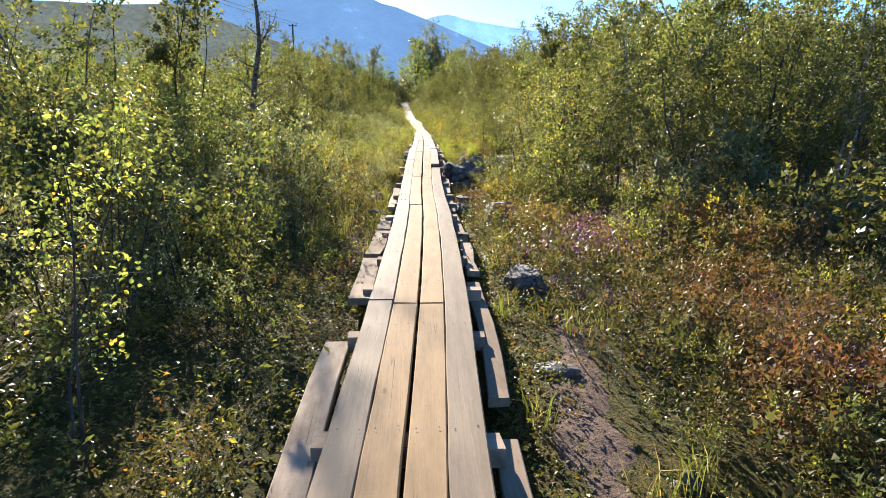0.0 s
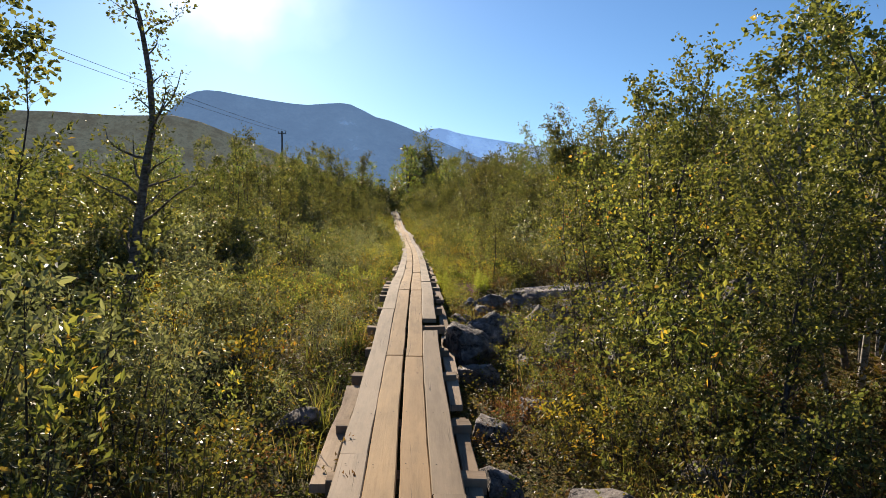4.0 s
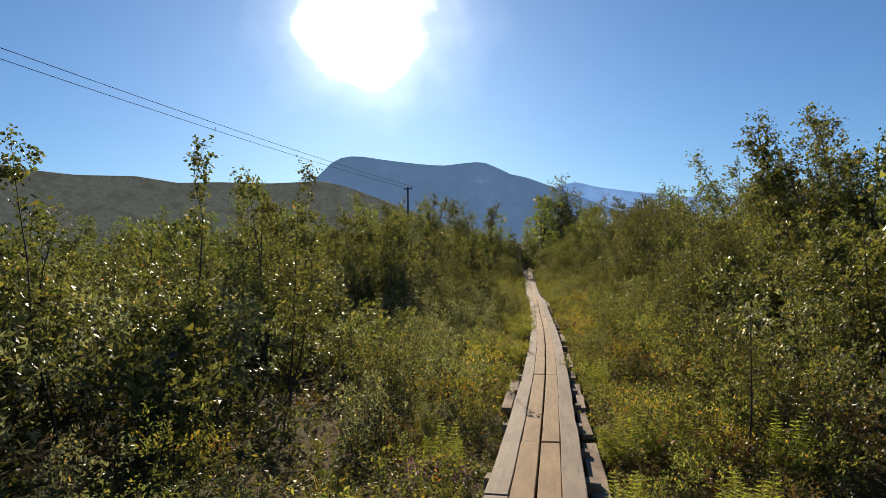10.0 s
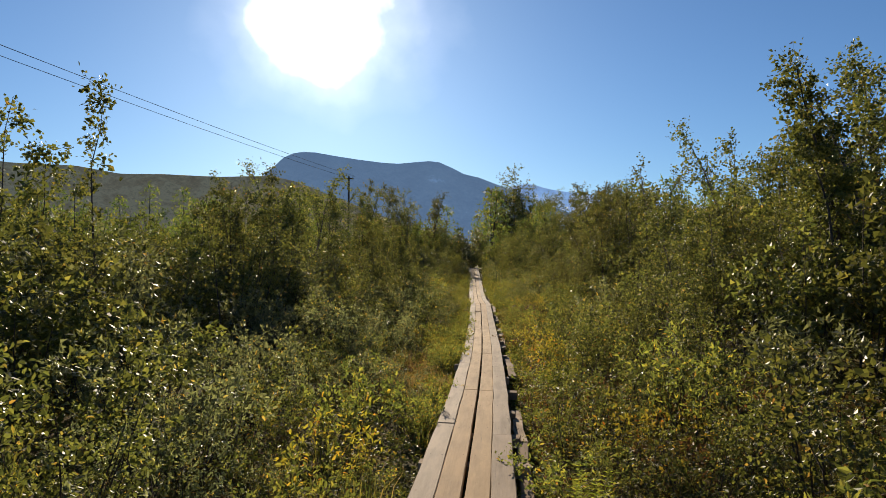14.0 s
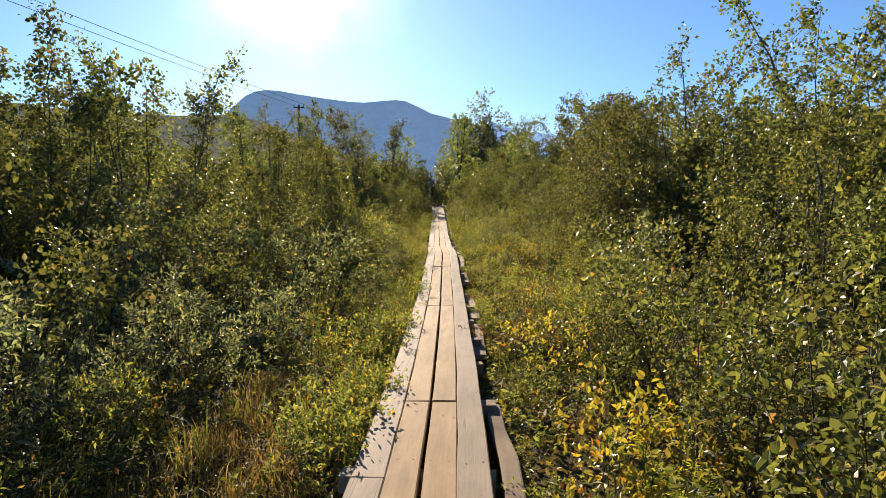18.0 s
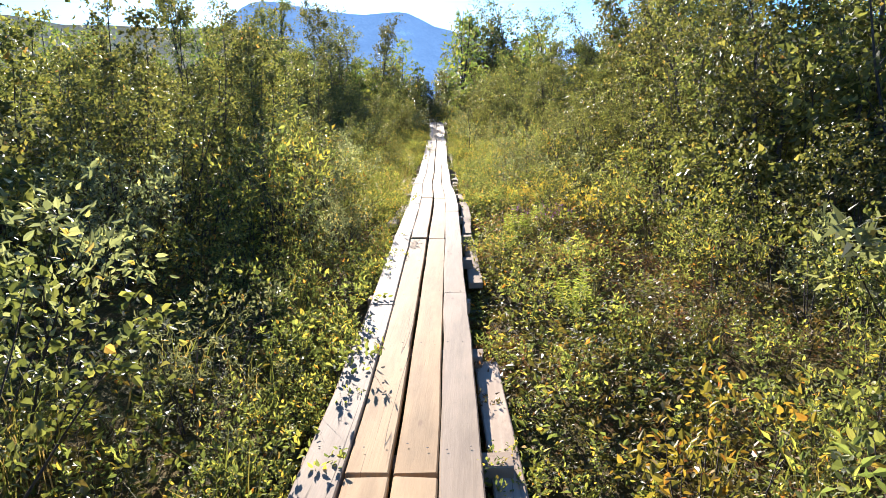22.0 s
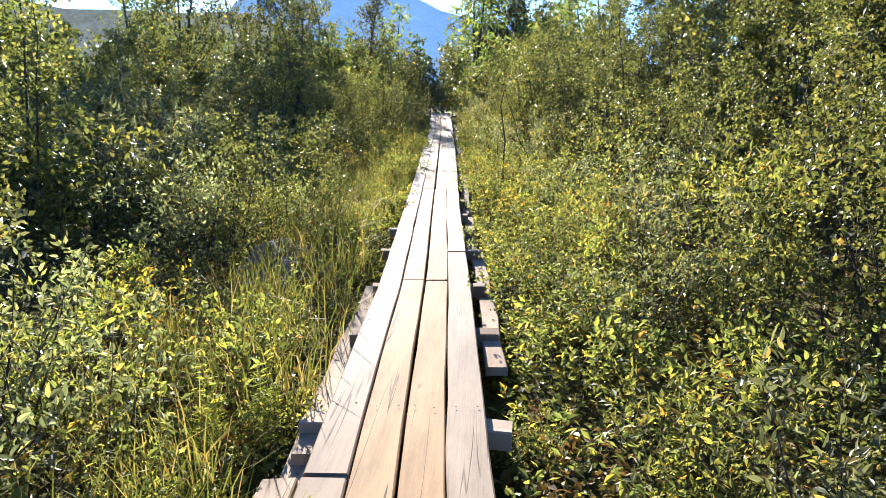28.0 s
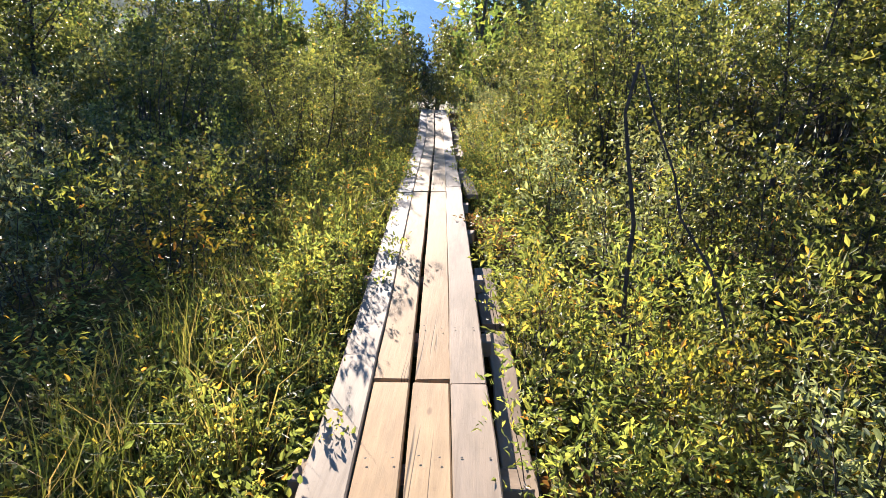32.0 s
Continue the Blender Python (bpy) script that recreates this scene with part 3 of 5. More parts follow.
# emission colours are painted aerial haze; the slopes themselves give off no light
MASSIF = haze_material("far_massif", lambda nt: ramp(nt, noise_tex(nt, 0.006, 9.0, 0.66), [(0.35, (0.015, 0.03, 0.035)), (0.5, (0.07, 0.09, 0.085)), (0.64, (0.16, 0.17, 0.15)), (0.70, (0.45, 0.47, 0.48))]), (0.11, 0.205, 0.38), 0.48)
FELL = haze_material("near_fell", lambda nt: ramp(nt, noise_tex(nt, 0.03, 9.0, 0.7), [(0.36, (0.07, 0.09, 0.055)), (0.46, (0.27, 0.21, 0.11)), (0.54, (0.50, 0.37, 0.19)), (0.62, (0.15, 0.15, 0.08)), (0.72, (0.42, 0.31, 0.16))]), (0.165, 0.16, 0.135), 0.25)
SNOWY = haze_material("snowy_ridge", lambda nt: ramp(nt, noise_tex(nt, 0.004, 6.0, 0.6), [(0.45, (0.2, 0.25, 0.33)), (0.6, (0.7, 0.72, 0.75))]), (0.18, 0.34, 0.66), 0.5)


def ridge(name, dist, depth, crest, material, label, seed, steps=150, rough=6.0):
    """A mountain from its crest line: degrees east of north and degrees of height, seen from the walk."""
    az = np.linspace(crest[0][0], crest[-1][0], steps)
    el = np.interp(az, [c[0] for c in crest], [c[1] for c in crest])
    rows = 26
    V = []
    for k in range(rows):
        u = k / (rows - 1)
        r = dist - depth * 0.5 * (1 - u) if u <= 0.72 else dist - depth * 0.5 * 0.28 + (u - 0.72) * depth
        fall = (u / 0.72) ** 1.25 if u <= 0.72 else 1 - ((u - 0.72) / 0.28) ** 1.3
        a = np.radians(az)
        top = np.tan(np.radians(el)) * (dist - depth * 0.5 * 0.28)
        z = top * fall + (fall > 0.02) * (1 - fall) * rough * wave(az * 3, np.full_like(az, u * 9), 1.6, seed) + fall * (1 - fall) * rough * 3 * wave(az * 2, np.full_like(az, u * 5), 2.7, seed + 1)
        z = z - (1 - fall) * 14
        V.append(np.stack([np.sin(a) * r, np.cos(a) * r, z + 1.2], -1))
    V = np.array(V)
    i = np.arange(rows * steps).reshape(rows, steps)
    f = np.stack([i[:-1, :-1], i[:-1, 1:], i[1:, 1:], i[1:, :-1]], -1).reshape(-1, 4)
    return tagged(new(name, mesh_of(name, V.reshape(-1, 3), f, material, True)), label, "mountain", kind="structure")


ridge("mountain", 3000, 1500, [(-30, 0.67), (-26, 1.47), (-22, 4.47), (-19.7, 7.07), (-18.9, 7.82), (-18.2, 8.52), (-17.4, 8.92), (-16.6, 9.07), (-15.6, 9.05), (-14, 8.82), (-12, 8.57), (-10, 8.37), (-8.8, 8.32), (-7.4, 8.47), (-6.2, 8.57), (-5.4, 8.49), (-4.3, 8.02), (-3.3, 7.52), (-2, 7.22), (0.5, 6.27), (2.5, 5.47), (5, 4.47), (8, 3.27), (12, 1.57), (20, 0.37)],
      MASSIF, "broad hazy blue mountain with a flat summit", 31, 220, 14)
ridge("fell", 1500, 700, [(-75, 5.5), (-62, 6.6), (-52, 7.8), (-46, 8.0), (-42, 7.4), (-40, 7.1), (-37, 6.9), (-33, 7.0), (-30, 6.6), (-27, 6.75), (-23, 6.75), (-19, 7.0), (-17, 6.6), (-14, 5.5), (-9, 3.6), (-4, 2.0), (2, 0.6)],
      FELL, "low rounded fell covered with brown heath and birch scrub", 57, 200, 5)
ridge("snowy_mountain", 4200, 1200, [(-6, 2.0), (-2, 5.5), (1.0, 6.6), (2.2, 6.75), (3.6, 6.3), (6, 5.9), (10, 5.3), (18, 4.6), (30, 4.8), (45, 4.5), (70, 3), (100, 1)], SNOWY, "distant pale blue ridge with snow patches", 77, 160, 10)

# ---- plants: how they grow ----
def unit(v):
    return v / np.maximum(np.linalg.norm(v, axis=-1, keepdims=True), 1e-9)


def leaves(pos, point, length, width, rng, droop=0.0, fold=0.16, face_up=0.45, simple=False, round_leaf=False, spray=None):
    """Small folded leaves: base, two sides and tip, two triangles that meet along the midrib; simple: one triangle."""
    n = len(pos)
    point = unit(point + np.array([0, 0, -droop]))
    nrm = rng.normal(size=(n, 3)) * (1 - face_up) + np.array([0, 0, 1.0]) * face_up
    if spray is not None:
        nrm = nrm * 0.5 + spray
    side = unit(np.cross(point, nrm))
    up = np.cross(side, point)
    L, W = length[:, None], width[:, None]
    if simple:
        v = np.stack([pos - side * W * 0.5, pos + side * W * 0.5, pos + point * L], 1).reshape(-1, 3)
        return v, np.arange(n * 3).reshape(-1, 3)
    if round_leaf:
        def rim(a, w, e):
            return pos + point * L * a + side * W * w + up * W * e
        v = np.stack([pos, rim(0.24, -0.42, fold), rim(0.62, -0.40, fold), rim(1.0, 0.0, -0.1), rim(0.62, 0.40, fold), rim(0.24, 0.42, fold)], 1).reshape(-1, 3)
        k = np.arange(n)[:, None] * 6
        return v, np.concatenate([k + [0, 1, 2], k + [0, 2, 3], k + [0, 3, 4], k + [0, 4, 5]], 1).reshape(-1, 3)
    mid = pos + point * L * 0.46 + up * W * fold
    v = np.stack([pos, mid - side * W * 0.5, pos + point * L - up * W * fold * 0.6, mid + side * W * 0.5], 1).reshape(-1, 3)
    k = np.arange(n)[:, None] * 4
    f = np.concatenate([k + [0, 1, 2], k + [0, 2, 3]], 1).reshape(-1, 3)
    return v, f


def tube(points, radii, sides=5):
    """A tapered limb along points; returns vertices and quads."""
    P = np.asarray(points, float)
    n = len(P)
    d = unit(np.gradient(P, axis=0))
    ref = np.where(np.abs(d[:, 2:3]) > 0.9, np.array([[1.0, 0, 0]]), np.array([[0, 0, 1.0]]))
    a = unit(np.cross(d, ref))
    b = np.cross(d, a)
    t = np.arange(sides) * math.tau / sides
    V = P[:, None] + (a[:, None] * np.cos(t)[None, :, None] + b[:, None] * np.sin(t)[None, :, None]) * np.asarray(radii)[:, None, None]
    i = np.arange(n * sides).reshape(n, sides)
    j = np.roll(i, -1, 1)
    return V.reshape(-1, 3), np.stack([i[:-1], j[:-1], j[1:], i[1:]], -1).reshape(-1, 4)


def join(pieces):
    V, F, o = [], [], 0
    for v, f in pieces:
        V.append(v)
        F.append(f + o)
        o += len(v)
    return np.concatenate(V), np.concatenate(F)


def limb(rng, start, way, length, bend, lift, steps=6):
    """A crooked limb that turns upward."""
    P, d = [np.array(start, float)], unit(np.array(way, float))
    for _ in range(steps):
        d = unit(d + rng.normal(size=3) * bend + np.array([0, 0, lift]))
        P.append(P[-1] + d * length / steps)
    return np.array(P)


def along(P, u):
    s = np.linspace(0, 1, len(P))
    return np.stack([np.interp(u, s, P[:, k]) for k in range(3)], -1)


def plant_meshes(seed, height, stems, spread, stem_r, branches, branch_len, twigs, twig_len, per_twig, leaf_len, leaf_w, low=0.15, lean=0.25, lift=0.12, droop=0.25, bend=0.16,
                 leaf_jit=0.03, face_up=0.45, top_bias=1.0, simple=False, fine=False, round_leaf=False):
    """Stems, limbs with twigs, and leaves set along the twigs. Returns (list of stems, limbs, leaves) as vertex and face arrays."""
    rng = np.random.RandomState(seed)
    trunk, limbs, LP, LD, LN = [], [], [], [], []
    for s in range(stems):
        a = rng.uniform(0, math.tau)
        out = np.array([math.cos(a), math.sin(a), 0]) * (rng.uniform(0.2, 1) if stems > 1 else 0.3)
        h = height * rng.uniform(0.72, 1.0) if s else height
        P = limb(rng, out * spread * 0.12, out * lean + np.array([0, 0, 1.0]), h, bend * 0.55, 0.06, 8 if fine else (4 if height > 0.7 else 2))
        rs = stem_r * h / height * np.linspace(1, 0.16, len(P)) ** 1.1
        trunk.append(tube(P, rs, 7 if fine else 3))
        nb = max(2, int(branches * rng.uniform(0.8, 1.2)))
        for u in low + (1 - low) * rng.uniform(0, 1, nb) ** top_bias:
            b0 = along(P, u)
            aa = rng.uniform(0, math.tau)
            bl = branch_len * (1.12 - u) ** 0.6 * rng.uniform(0.6, 1.15)
            B = limb(rng, b0, (math.cos(aa), math.sin(aa), rng.uniform(0.25, 0.9)), bl, bend, lift, 4 if fine else (1 if height < 2 else 2))
            br = max(0.0016, np.interp(u, np.linspace(0, 1, len(P)), rs) * 0.42)
            if fine or height > 1.5 and rng.uniform() < 0.6 or (height > 0.7 and not simple and rng.uniform() < 0.45):
                limbs.append(tube(B, np.linspace(br, br * 0.25, len(B)), 3))
            for v in rng.uniform(0.18, 1.0, twigs):
                t0 = along(B, v)
                td = unit(rng.normal(size=3) + (B[-1] - B[0]) / bl * 0.9 + np.array([0, 0, 0.25]))
                tl = twig_len * rng.uniform(0.5, 1.2)
                t1 = t0 + td * tl + np.array([0, 0, -0.1 * tl])
                if fine and rng.uniform() < 0.3:
                    limbs.append(tube(np.array([t0, t1]), np.array([br * 0.3 + 0.0008, 0.0008]), 3))
                w = rng.uniform(0.1, 1.05, per_twig) ** 0.75
                LN.append(np.tile(unit(rng.normal(size=3) * 0.6 + np.array([0, 0, 0.5])), (per_twig, 1)))
                LP.append(t0 + (t1 - t0) * w[:, None] + rng.normal(size=(per_twig, 3)) * leaf_jit)
                LD.append(td + rng.normal(size=(per_twig, 3)) * 0.75)
        tip = along(P, np.linspace(0.8, 1, per_twig * 2))
        LP.append(tip + rng.normal(size=tip.shape) * leaf_jit)
        LD.append(rng.normal(size=tip.shape) + np.array([0, 0, 0.6]))
        LN.append(unit(rng.normal(size=tip.shape) * 0.6 + np.array([0, 0, 0.5])))
    LP, LD = np.concatenate(LP), np.concatenate(LD)
    n = len(LP)
    ll = leaf_len * rng.uniform(0.6, 1.25, n)
    return trunk, join(limbs) if limbs else None, leaves(LP, LD, ll, ll * leaf_w * rng.uniform(0.8, 1.2, n), rng, droop, face_up=face_up, simple=simple, round_leaf=round_leaf, spray=np.concatenate(LN))


PATTERNS = []


def plant(kind, label, category, group, seed, bark, leaf, tree=False, **shape):
    """A pattern plant; put() sets copies of it, and the patterns themselves are cleared away at the end."""
    t, l, f = plant_meshes(seed, fine=tree, **shape)
    top = tagged(new(kind), label, category, group)
    if tree:
        for stem in t:
            child("trunk", mesh_of("trunk", *stem, bark, True), top)
        tagged(child("branchwork", mesh_of("branchwork", *l, bark, True), top), kind="stuff")
        tagged(child("crown", mesh_of("crown", *f, leaf), top), kind="stuff")
    else:
        tagged(child("woody_frame", mesh_of("woody_frame", *join(t + [l] if l else t), bark, True), top), kind="stuff")
        tagged(child("foliage", mesh_of("foliage", *f, leaf), top), kind="stuff")
    PATTERNS.append(top)
    return top


birches = [plant("birch_tree", "slender mountain birch with crooked stems and small green leaves", "tree", "mountain birches", 100 + k, (BARK, GREY_BARK, PALE_BARK, BARK)[k], BIRCH_LEAF, True,
                 height=4.2, stems=s, spread=1.2, stem_r=0.045, branches=20, branch_len=1.25, twigs=8, twig_len=0.36, per_twig=n, leaf_len=0.066, leaf_w=0.78, low=0.2, lean=0.24, droop=0.35, leaf_jit=0.04)
           for k, (s, n) in enumerate(((2, 14), (3, 9), (2, 14), (1, 26)))]
far_birches = [plant("birch_tree", "tall leafy mountain birch at the back of the thicket", "tree", "mountain birches", 105 + k, (GREY_BARK, BARK)[k], BIRCH_LEAF, True,
                     height=4.2, stems=2, spread=1.2, stem_r=0.045, branches=20, branch_len=1.25, twigs=8, twig_len=0.36, per_twig=12, leaf_len=0.078, leaf_w=0.78, low=0.2, lean=0.24, droop=0.35, leaf_jit=0.04, simple=True)
               for k in range(2)]
bare_birch = plant("half_bare_birch", "tall crooked birch with sparse leaves and many bare twigs", "tree", "", 118, GREY_BARK, BIRCH_LEAF, True,
                   height=5.4, stems=1, spread=0.3, stem_r=0.085, branches=34, branch_len=1.0, twigs=7, twig_len=0.3, per_twig=11, leaf_len=0.055, leaf_w=0.7, low=0.12, lean=-0.3, bend=0.2, droop=0.3, leaf_jit=0.05)
thin_birches = [plant("young_birch", "thin young birch with an open crown of small leaves", "tree", "young birches", 120 + k, BARK, BIRCH_LEAF, True,
                      height=3.6, stems=s, spread=0.6, stem_r=0.022, branches=20, branch_len=0.6, twigs=5, twig_len=0.22, per_twig=12, leaf_len=0.062, leaf_w=0.74, low=0.25, lean=0.12, droop=0.3, leaf_jit=0.04)
                for k, s in enumerate((1, 2, 1))]
bushes = [plant("birch_thicket", "tall dense birch thicket leafy down to the ground", "bush", "birch thickets", 130 + k, BARK, BIRCH_LEAF,
                height=2.5, stems=6, spread=3.2, stem_r=0.02, branches=11, branch_len=0.75, twigs=5, twig_len=0.26, per_twig=5, leaf_len=0.092, leaf_w=0.75, low=0.1, lean=0.34, droop=0.2, leaf_jit=0.032, simple=True)
          for k in range(4)]
near_bushes = [plant("birch_bush", "tall open birch bush with small green leaves", "bush", "birch bushes", 230 + k, BARK, BIRCH_LEAF,
                     height=2.5, stems=6, spread=3.0, stem_r=0.017, branches=11, branch_len=0.72, twigs=5, twig_len=0.26, per_twig=5, leaf_len=0.062, leaf_w=0.74, low=0.1, lean=0.3, droop=0.2, leaf_jit=0.028)
               for k in range(3)]
willow_bushes = [plant("willow_bush", "tall willow bush with silvery grey-green leaves", "bush", "willow bushes", 136 + k, BARK, WILLOW_LEAF,
                       height=2.2, stems=8, spread=3.2, stem_r=0.018, branches=9, branch_len=0.66, twigs=5, twig_len=0.24, per_twig=5, leaf_len=0.096, leaf_w=0.5, low=0.1, lean=0.42, droop=0.05, leaf_jit=0.05, simple=True)
                 for k in range(2)]
WILLOW = dict(height=1.2, stems=8, spread=2.6, stem_r=0.010, branches=8, branch_len=0.42, twigs=3, twig_len=0.15, per_twig=6, leaf_w=0.43, low=0.12, lean=0.6, droop=0.0, leaf_jit=0.018)
SHRUB = dict(height=1.3, stems=7, spread=2.2, stem_r=0.011, branches=8, branch_len=0.44, twigs=3, twig_len=0.16, per_twig=5, leaf_w=0.78, low=0.12, lean=0.55, droop=0.15, leaf_jit=0.02)
willows = [plant("willow_shrub", "dense willow shrub with narrow grey-green leaves", "shrub", "willow shrubs", 140 + k, BARK, WILLOW_LEAF, leaf_len=0.05, round_leaf=True, **WILLOW) for k in range(4)]
mid_willows = [plant("willow_shrub", "dense willow shrub with narrow grey-green leaves", "shrub", "willow shrubs", 145 + k, BARK, WILLOW_LEAF, leaf_len=0.056, **WILLOW) for k in range(3)]
far_willows = [plant("willow_shrub", "dense willow shrub with narrow grey-green leaves", "shrub", "willow shrubs", 150 + k, BARK, WILLOW_LEAF, leaf_len=0.085, simple=True, **WILLOW) for k in range(2)]
shrubs = [plant("birch_shrub", "bushy low birch shrub with round green leaves", "shrub", "birch shrubs", 160 + k, BARK, BIRCH_LEAF, leaf_len=0.044, round_leaf=True, **SHRUB) for k in range(4)]
far_shrubs = [plant("birch_shrub", "bushy low birch shrub with round green leaves", "shrub", "birch shrubs", 170 + k, BARK, BIRCH_LEAF, leaf_len=0.076, simple=True, **SHRUB) for k in range(3)]
herbs = [plant("leafy_shrub", "small leafy shrub turning yellow-green in late summer", "shrub", "low leafy shrubs", 180 + k, BARK, YOUNG_LEAF,
               height=0.62, stems=12, spread=2.2, stem_r=0.004, branches=4, branch_len=0.17, twigs=2, twig_len=0.1, per_twig=4, leaf_len=0.046, leaf_w=0.52, low=0.12, lean=0.65, droop=-0.15, leaf_jit=0.02, round_leaf=True)
         for k in range(4)]
yellow_willows = [plant("yellowing_willow", "waist-high willow shrub with narrow yellow-green leaves", "shrub", "yellowing willows", 190 + k, BARK, YOUNG_LEAF,
                        height=1.1, stems=11, spread=2.2, stem_r=0.006, branches=7, branch_len=0.28, twigs=2, twig_len=0.13, per_twig=6, leaf_len=0.056, leaf_w=0.38, low=0.1, lean=0.42, droop=-0.1, leaf_jit=0.02)
                  for k in range(3)]
heaths = [plant("heath_clump", "low rounded clump of heath in green, brown and rust", "shrub", "heath clumps", 200 + k, BARK, HEATH_LEAF,
                height=0.30, stems=20, spread=2.8, stem_r=0.0025, branches=4, branch_len=0.12, twigs=2, twig_len=0.06, per_twig=4, leaf_len=0.024, leaf_w=0.6, low=0.15, lean=0.95, droop=-0.2, leaf_jit=0.015, simple=True)
          for k in range(4)]


autumns = [plant("autumn_shrub", "small shrub with yellow and orange autumn leaves", "shrub", "autumn shrubs", 210 + k, BARK, AUTUMN_LEAF,
                 height=0.5, stems=9, spread=1.6, stem_r=0.004, branches=4, branch_len=0.15, twigs=2, twig_len=0.08, per_twig=4, leaf_len=0.036, leaf_w=0.55, low=0.2, lean=0.5, droop=0.1, leaf_jit=0.02, round_leaf=True)
           for k in range(2)]
heathers = [plant("heather_clump", "low clump of dull purple heather", "shrub", "heather clumps", 220, BARK, HEATHER_LEAF,
                  height=0.30, stems=20, spread=2.8, stem_r=0.0025, branches=4, branch_len=0.12, twigs=2, twig_len=0.06, per_twig=4, leaf_len=0.024, leaf_w=0.5, low=0.15, lean=0.9, droop=-0.3, leaf_jit=0.015, simple=True)]


def horsetail(seed):
    """A feathery plume: an upright stem with whorls of fine drooping branches."""
    rng = np.random.RandomState(seed)
    stalks, LP, LD, LL = [], [], [], []
    for _ in range(7):
        a, lean = rng.uniform(0, math.tau), rng.uniform(0.05, 0.4)
        P = limb(rng, np.array([math.cos(a), math.sin(a), 0]) * rng.uniform(0, 0.14), (math.cos(a) * lean, math.sin(a) * lean, 1), rng.uniform(0.3, 0.5), 0.05, 0.02, 4)
        stalks.append(tube(P, np.linspace(0.003, 0.001, 5), 3))
        for u in np.linspace(0.2, 1.0, 13):
            n = 9
            b = rng.uniform(0, math.tau) + np.arange(n) * math.tau / n
            LP.append(np.tile(along(P, u), (n, 1)))
            LD.append(np.stack([np.cos(b), np.sin(b), rng.uniform(0.1, 0.6, n)], -1))
            LL.append(np.full(n, 0.13 * (1.15 - u) ** 0.7) * rng.uniform(0.8, 1.2, n))
    LL = np.concatenate(LL)
    top = tagged(new("horsetail_clump"), "feathery clump of pale yellow-green horsetail", "plant", "horsetail clumps")
    tagged(child("woody_frame", mesh_of("woody_frame", *join(stalks), FERN_LEAF), top), kind="stuff")
    tagged(child("foliage", mesh_of("foliage", *leaves(np.concatenate(LP), np.concatenate(LD), LL, np.full(len(LL), 0.008), rng, 0.15), FERN_LEAF), top), kind="stuff")
    PATTERNS.append(top)
    return top


horsetails = [horsetail(240 + k) for k in range(3)]
yellow_birch = plant("yellowing_birch", "slim birch sapling with sunlit yellow-green leaves", "tree", "yellowing birches", 127, BARK, YOUNG_LEAF, True,
                     height=2.2, stems=2, spread=0.8, stem_r=0.012, branches=14, branch_len=0.5, twigs=6, twig_len=0.18, per_twig=5, leaf_len=0.034, leaf_w=0.85, low=0.2, lean=0.25, droop=0.45, leaf_jit=0.03, round_leaf=True)


BANKS = {}


def put(source, x, y, size=1.0, turn=0.0, tilt=0.0, sink=0.04):
    m = pose(x, y, float(ground_z(x, y)) - sink * size, tilt, 0, turn) @ Matrix.Diagonal((size, size, size, 1))
    return copy_thing(source, m)


def arrays(me):
    co, loops = np.empty(len(me.vertices) * 3, np.float32), np.empty(len(me.loops), np.int32)
    me.vertices.foreach_get("co", co)
    me.loops.foreach_get("vertex_index", loops)
    return co.reshape(-1, 3), loops.reshape(len(me.polygons), -1)


def undergrowth(name, spots, label, category):
    """Small plants past counting, joined: one mesh of stalks and one of leaves."""
    top = tagged(new(name), label, category, kind="stuff")
    cache = {}
    for piece in ("woody_frame", "foliage"):
        out = []
        for source, m in spots:
            me = next(c.data for c in source.children if c.name.startswith(piece))
            if me.name not in cache:
                cache[me.name] = arrays(me)
            v, f = cache[me.name]
            A = np.array(m)
            out.append((v @ A[:3, :3].T + A[:3, 3], f))
        child(piece, mesh_of(piece, *join(out), me.materials[0], piece == "woody_frame"), top)


# ---- plants: where they stand ----
R = random.Random(11)
taken = []


def on_slab(x, y):
    """1 on the bare rock slab, falling off round it."""
    a, b = (x - 2.6) * 0.73 + (y - 19.1) * 0.68, (y - 19.1) * 0.73 - (x - 2.6) * 0.68
    return np.exp(-(a / 1.7) ** 4 - (b / 0.62) ** 4)


def straw_patch(x, y):
    """1 on the opening of low straw grass on the west side, falling off round it."""
    wide = 0.24 + 0.48 * np.exp(-((y - 30.4) / 1.0) ** 2)
    return np.exp(-((x + 1.14 + (y - 30.2) * 0.2) / wide) ** 4 - ((y - 31.6) / 2.3) ** 6)


def free(x, y, r, clear):
    if 48.8 < y < 51.0 and -3.2 < x < -1.7:           # room round the rock
        return False
    if float(on_slab(x, y)) > 0.4 or float(straw_patch(x, y)) > 0.4:
        return False
    if y < 5.2 and abs(x - float(board_x(y)) - 0.95) < 0.3:
        return False
    if abs(x - float(board_x(y))) < clear:
        return False
    return all((x - a) ** 2 + (y - b) ** 2 > (0.55 * (r + c)) ** 2 for a, b, c in taken[-260:])


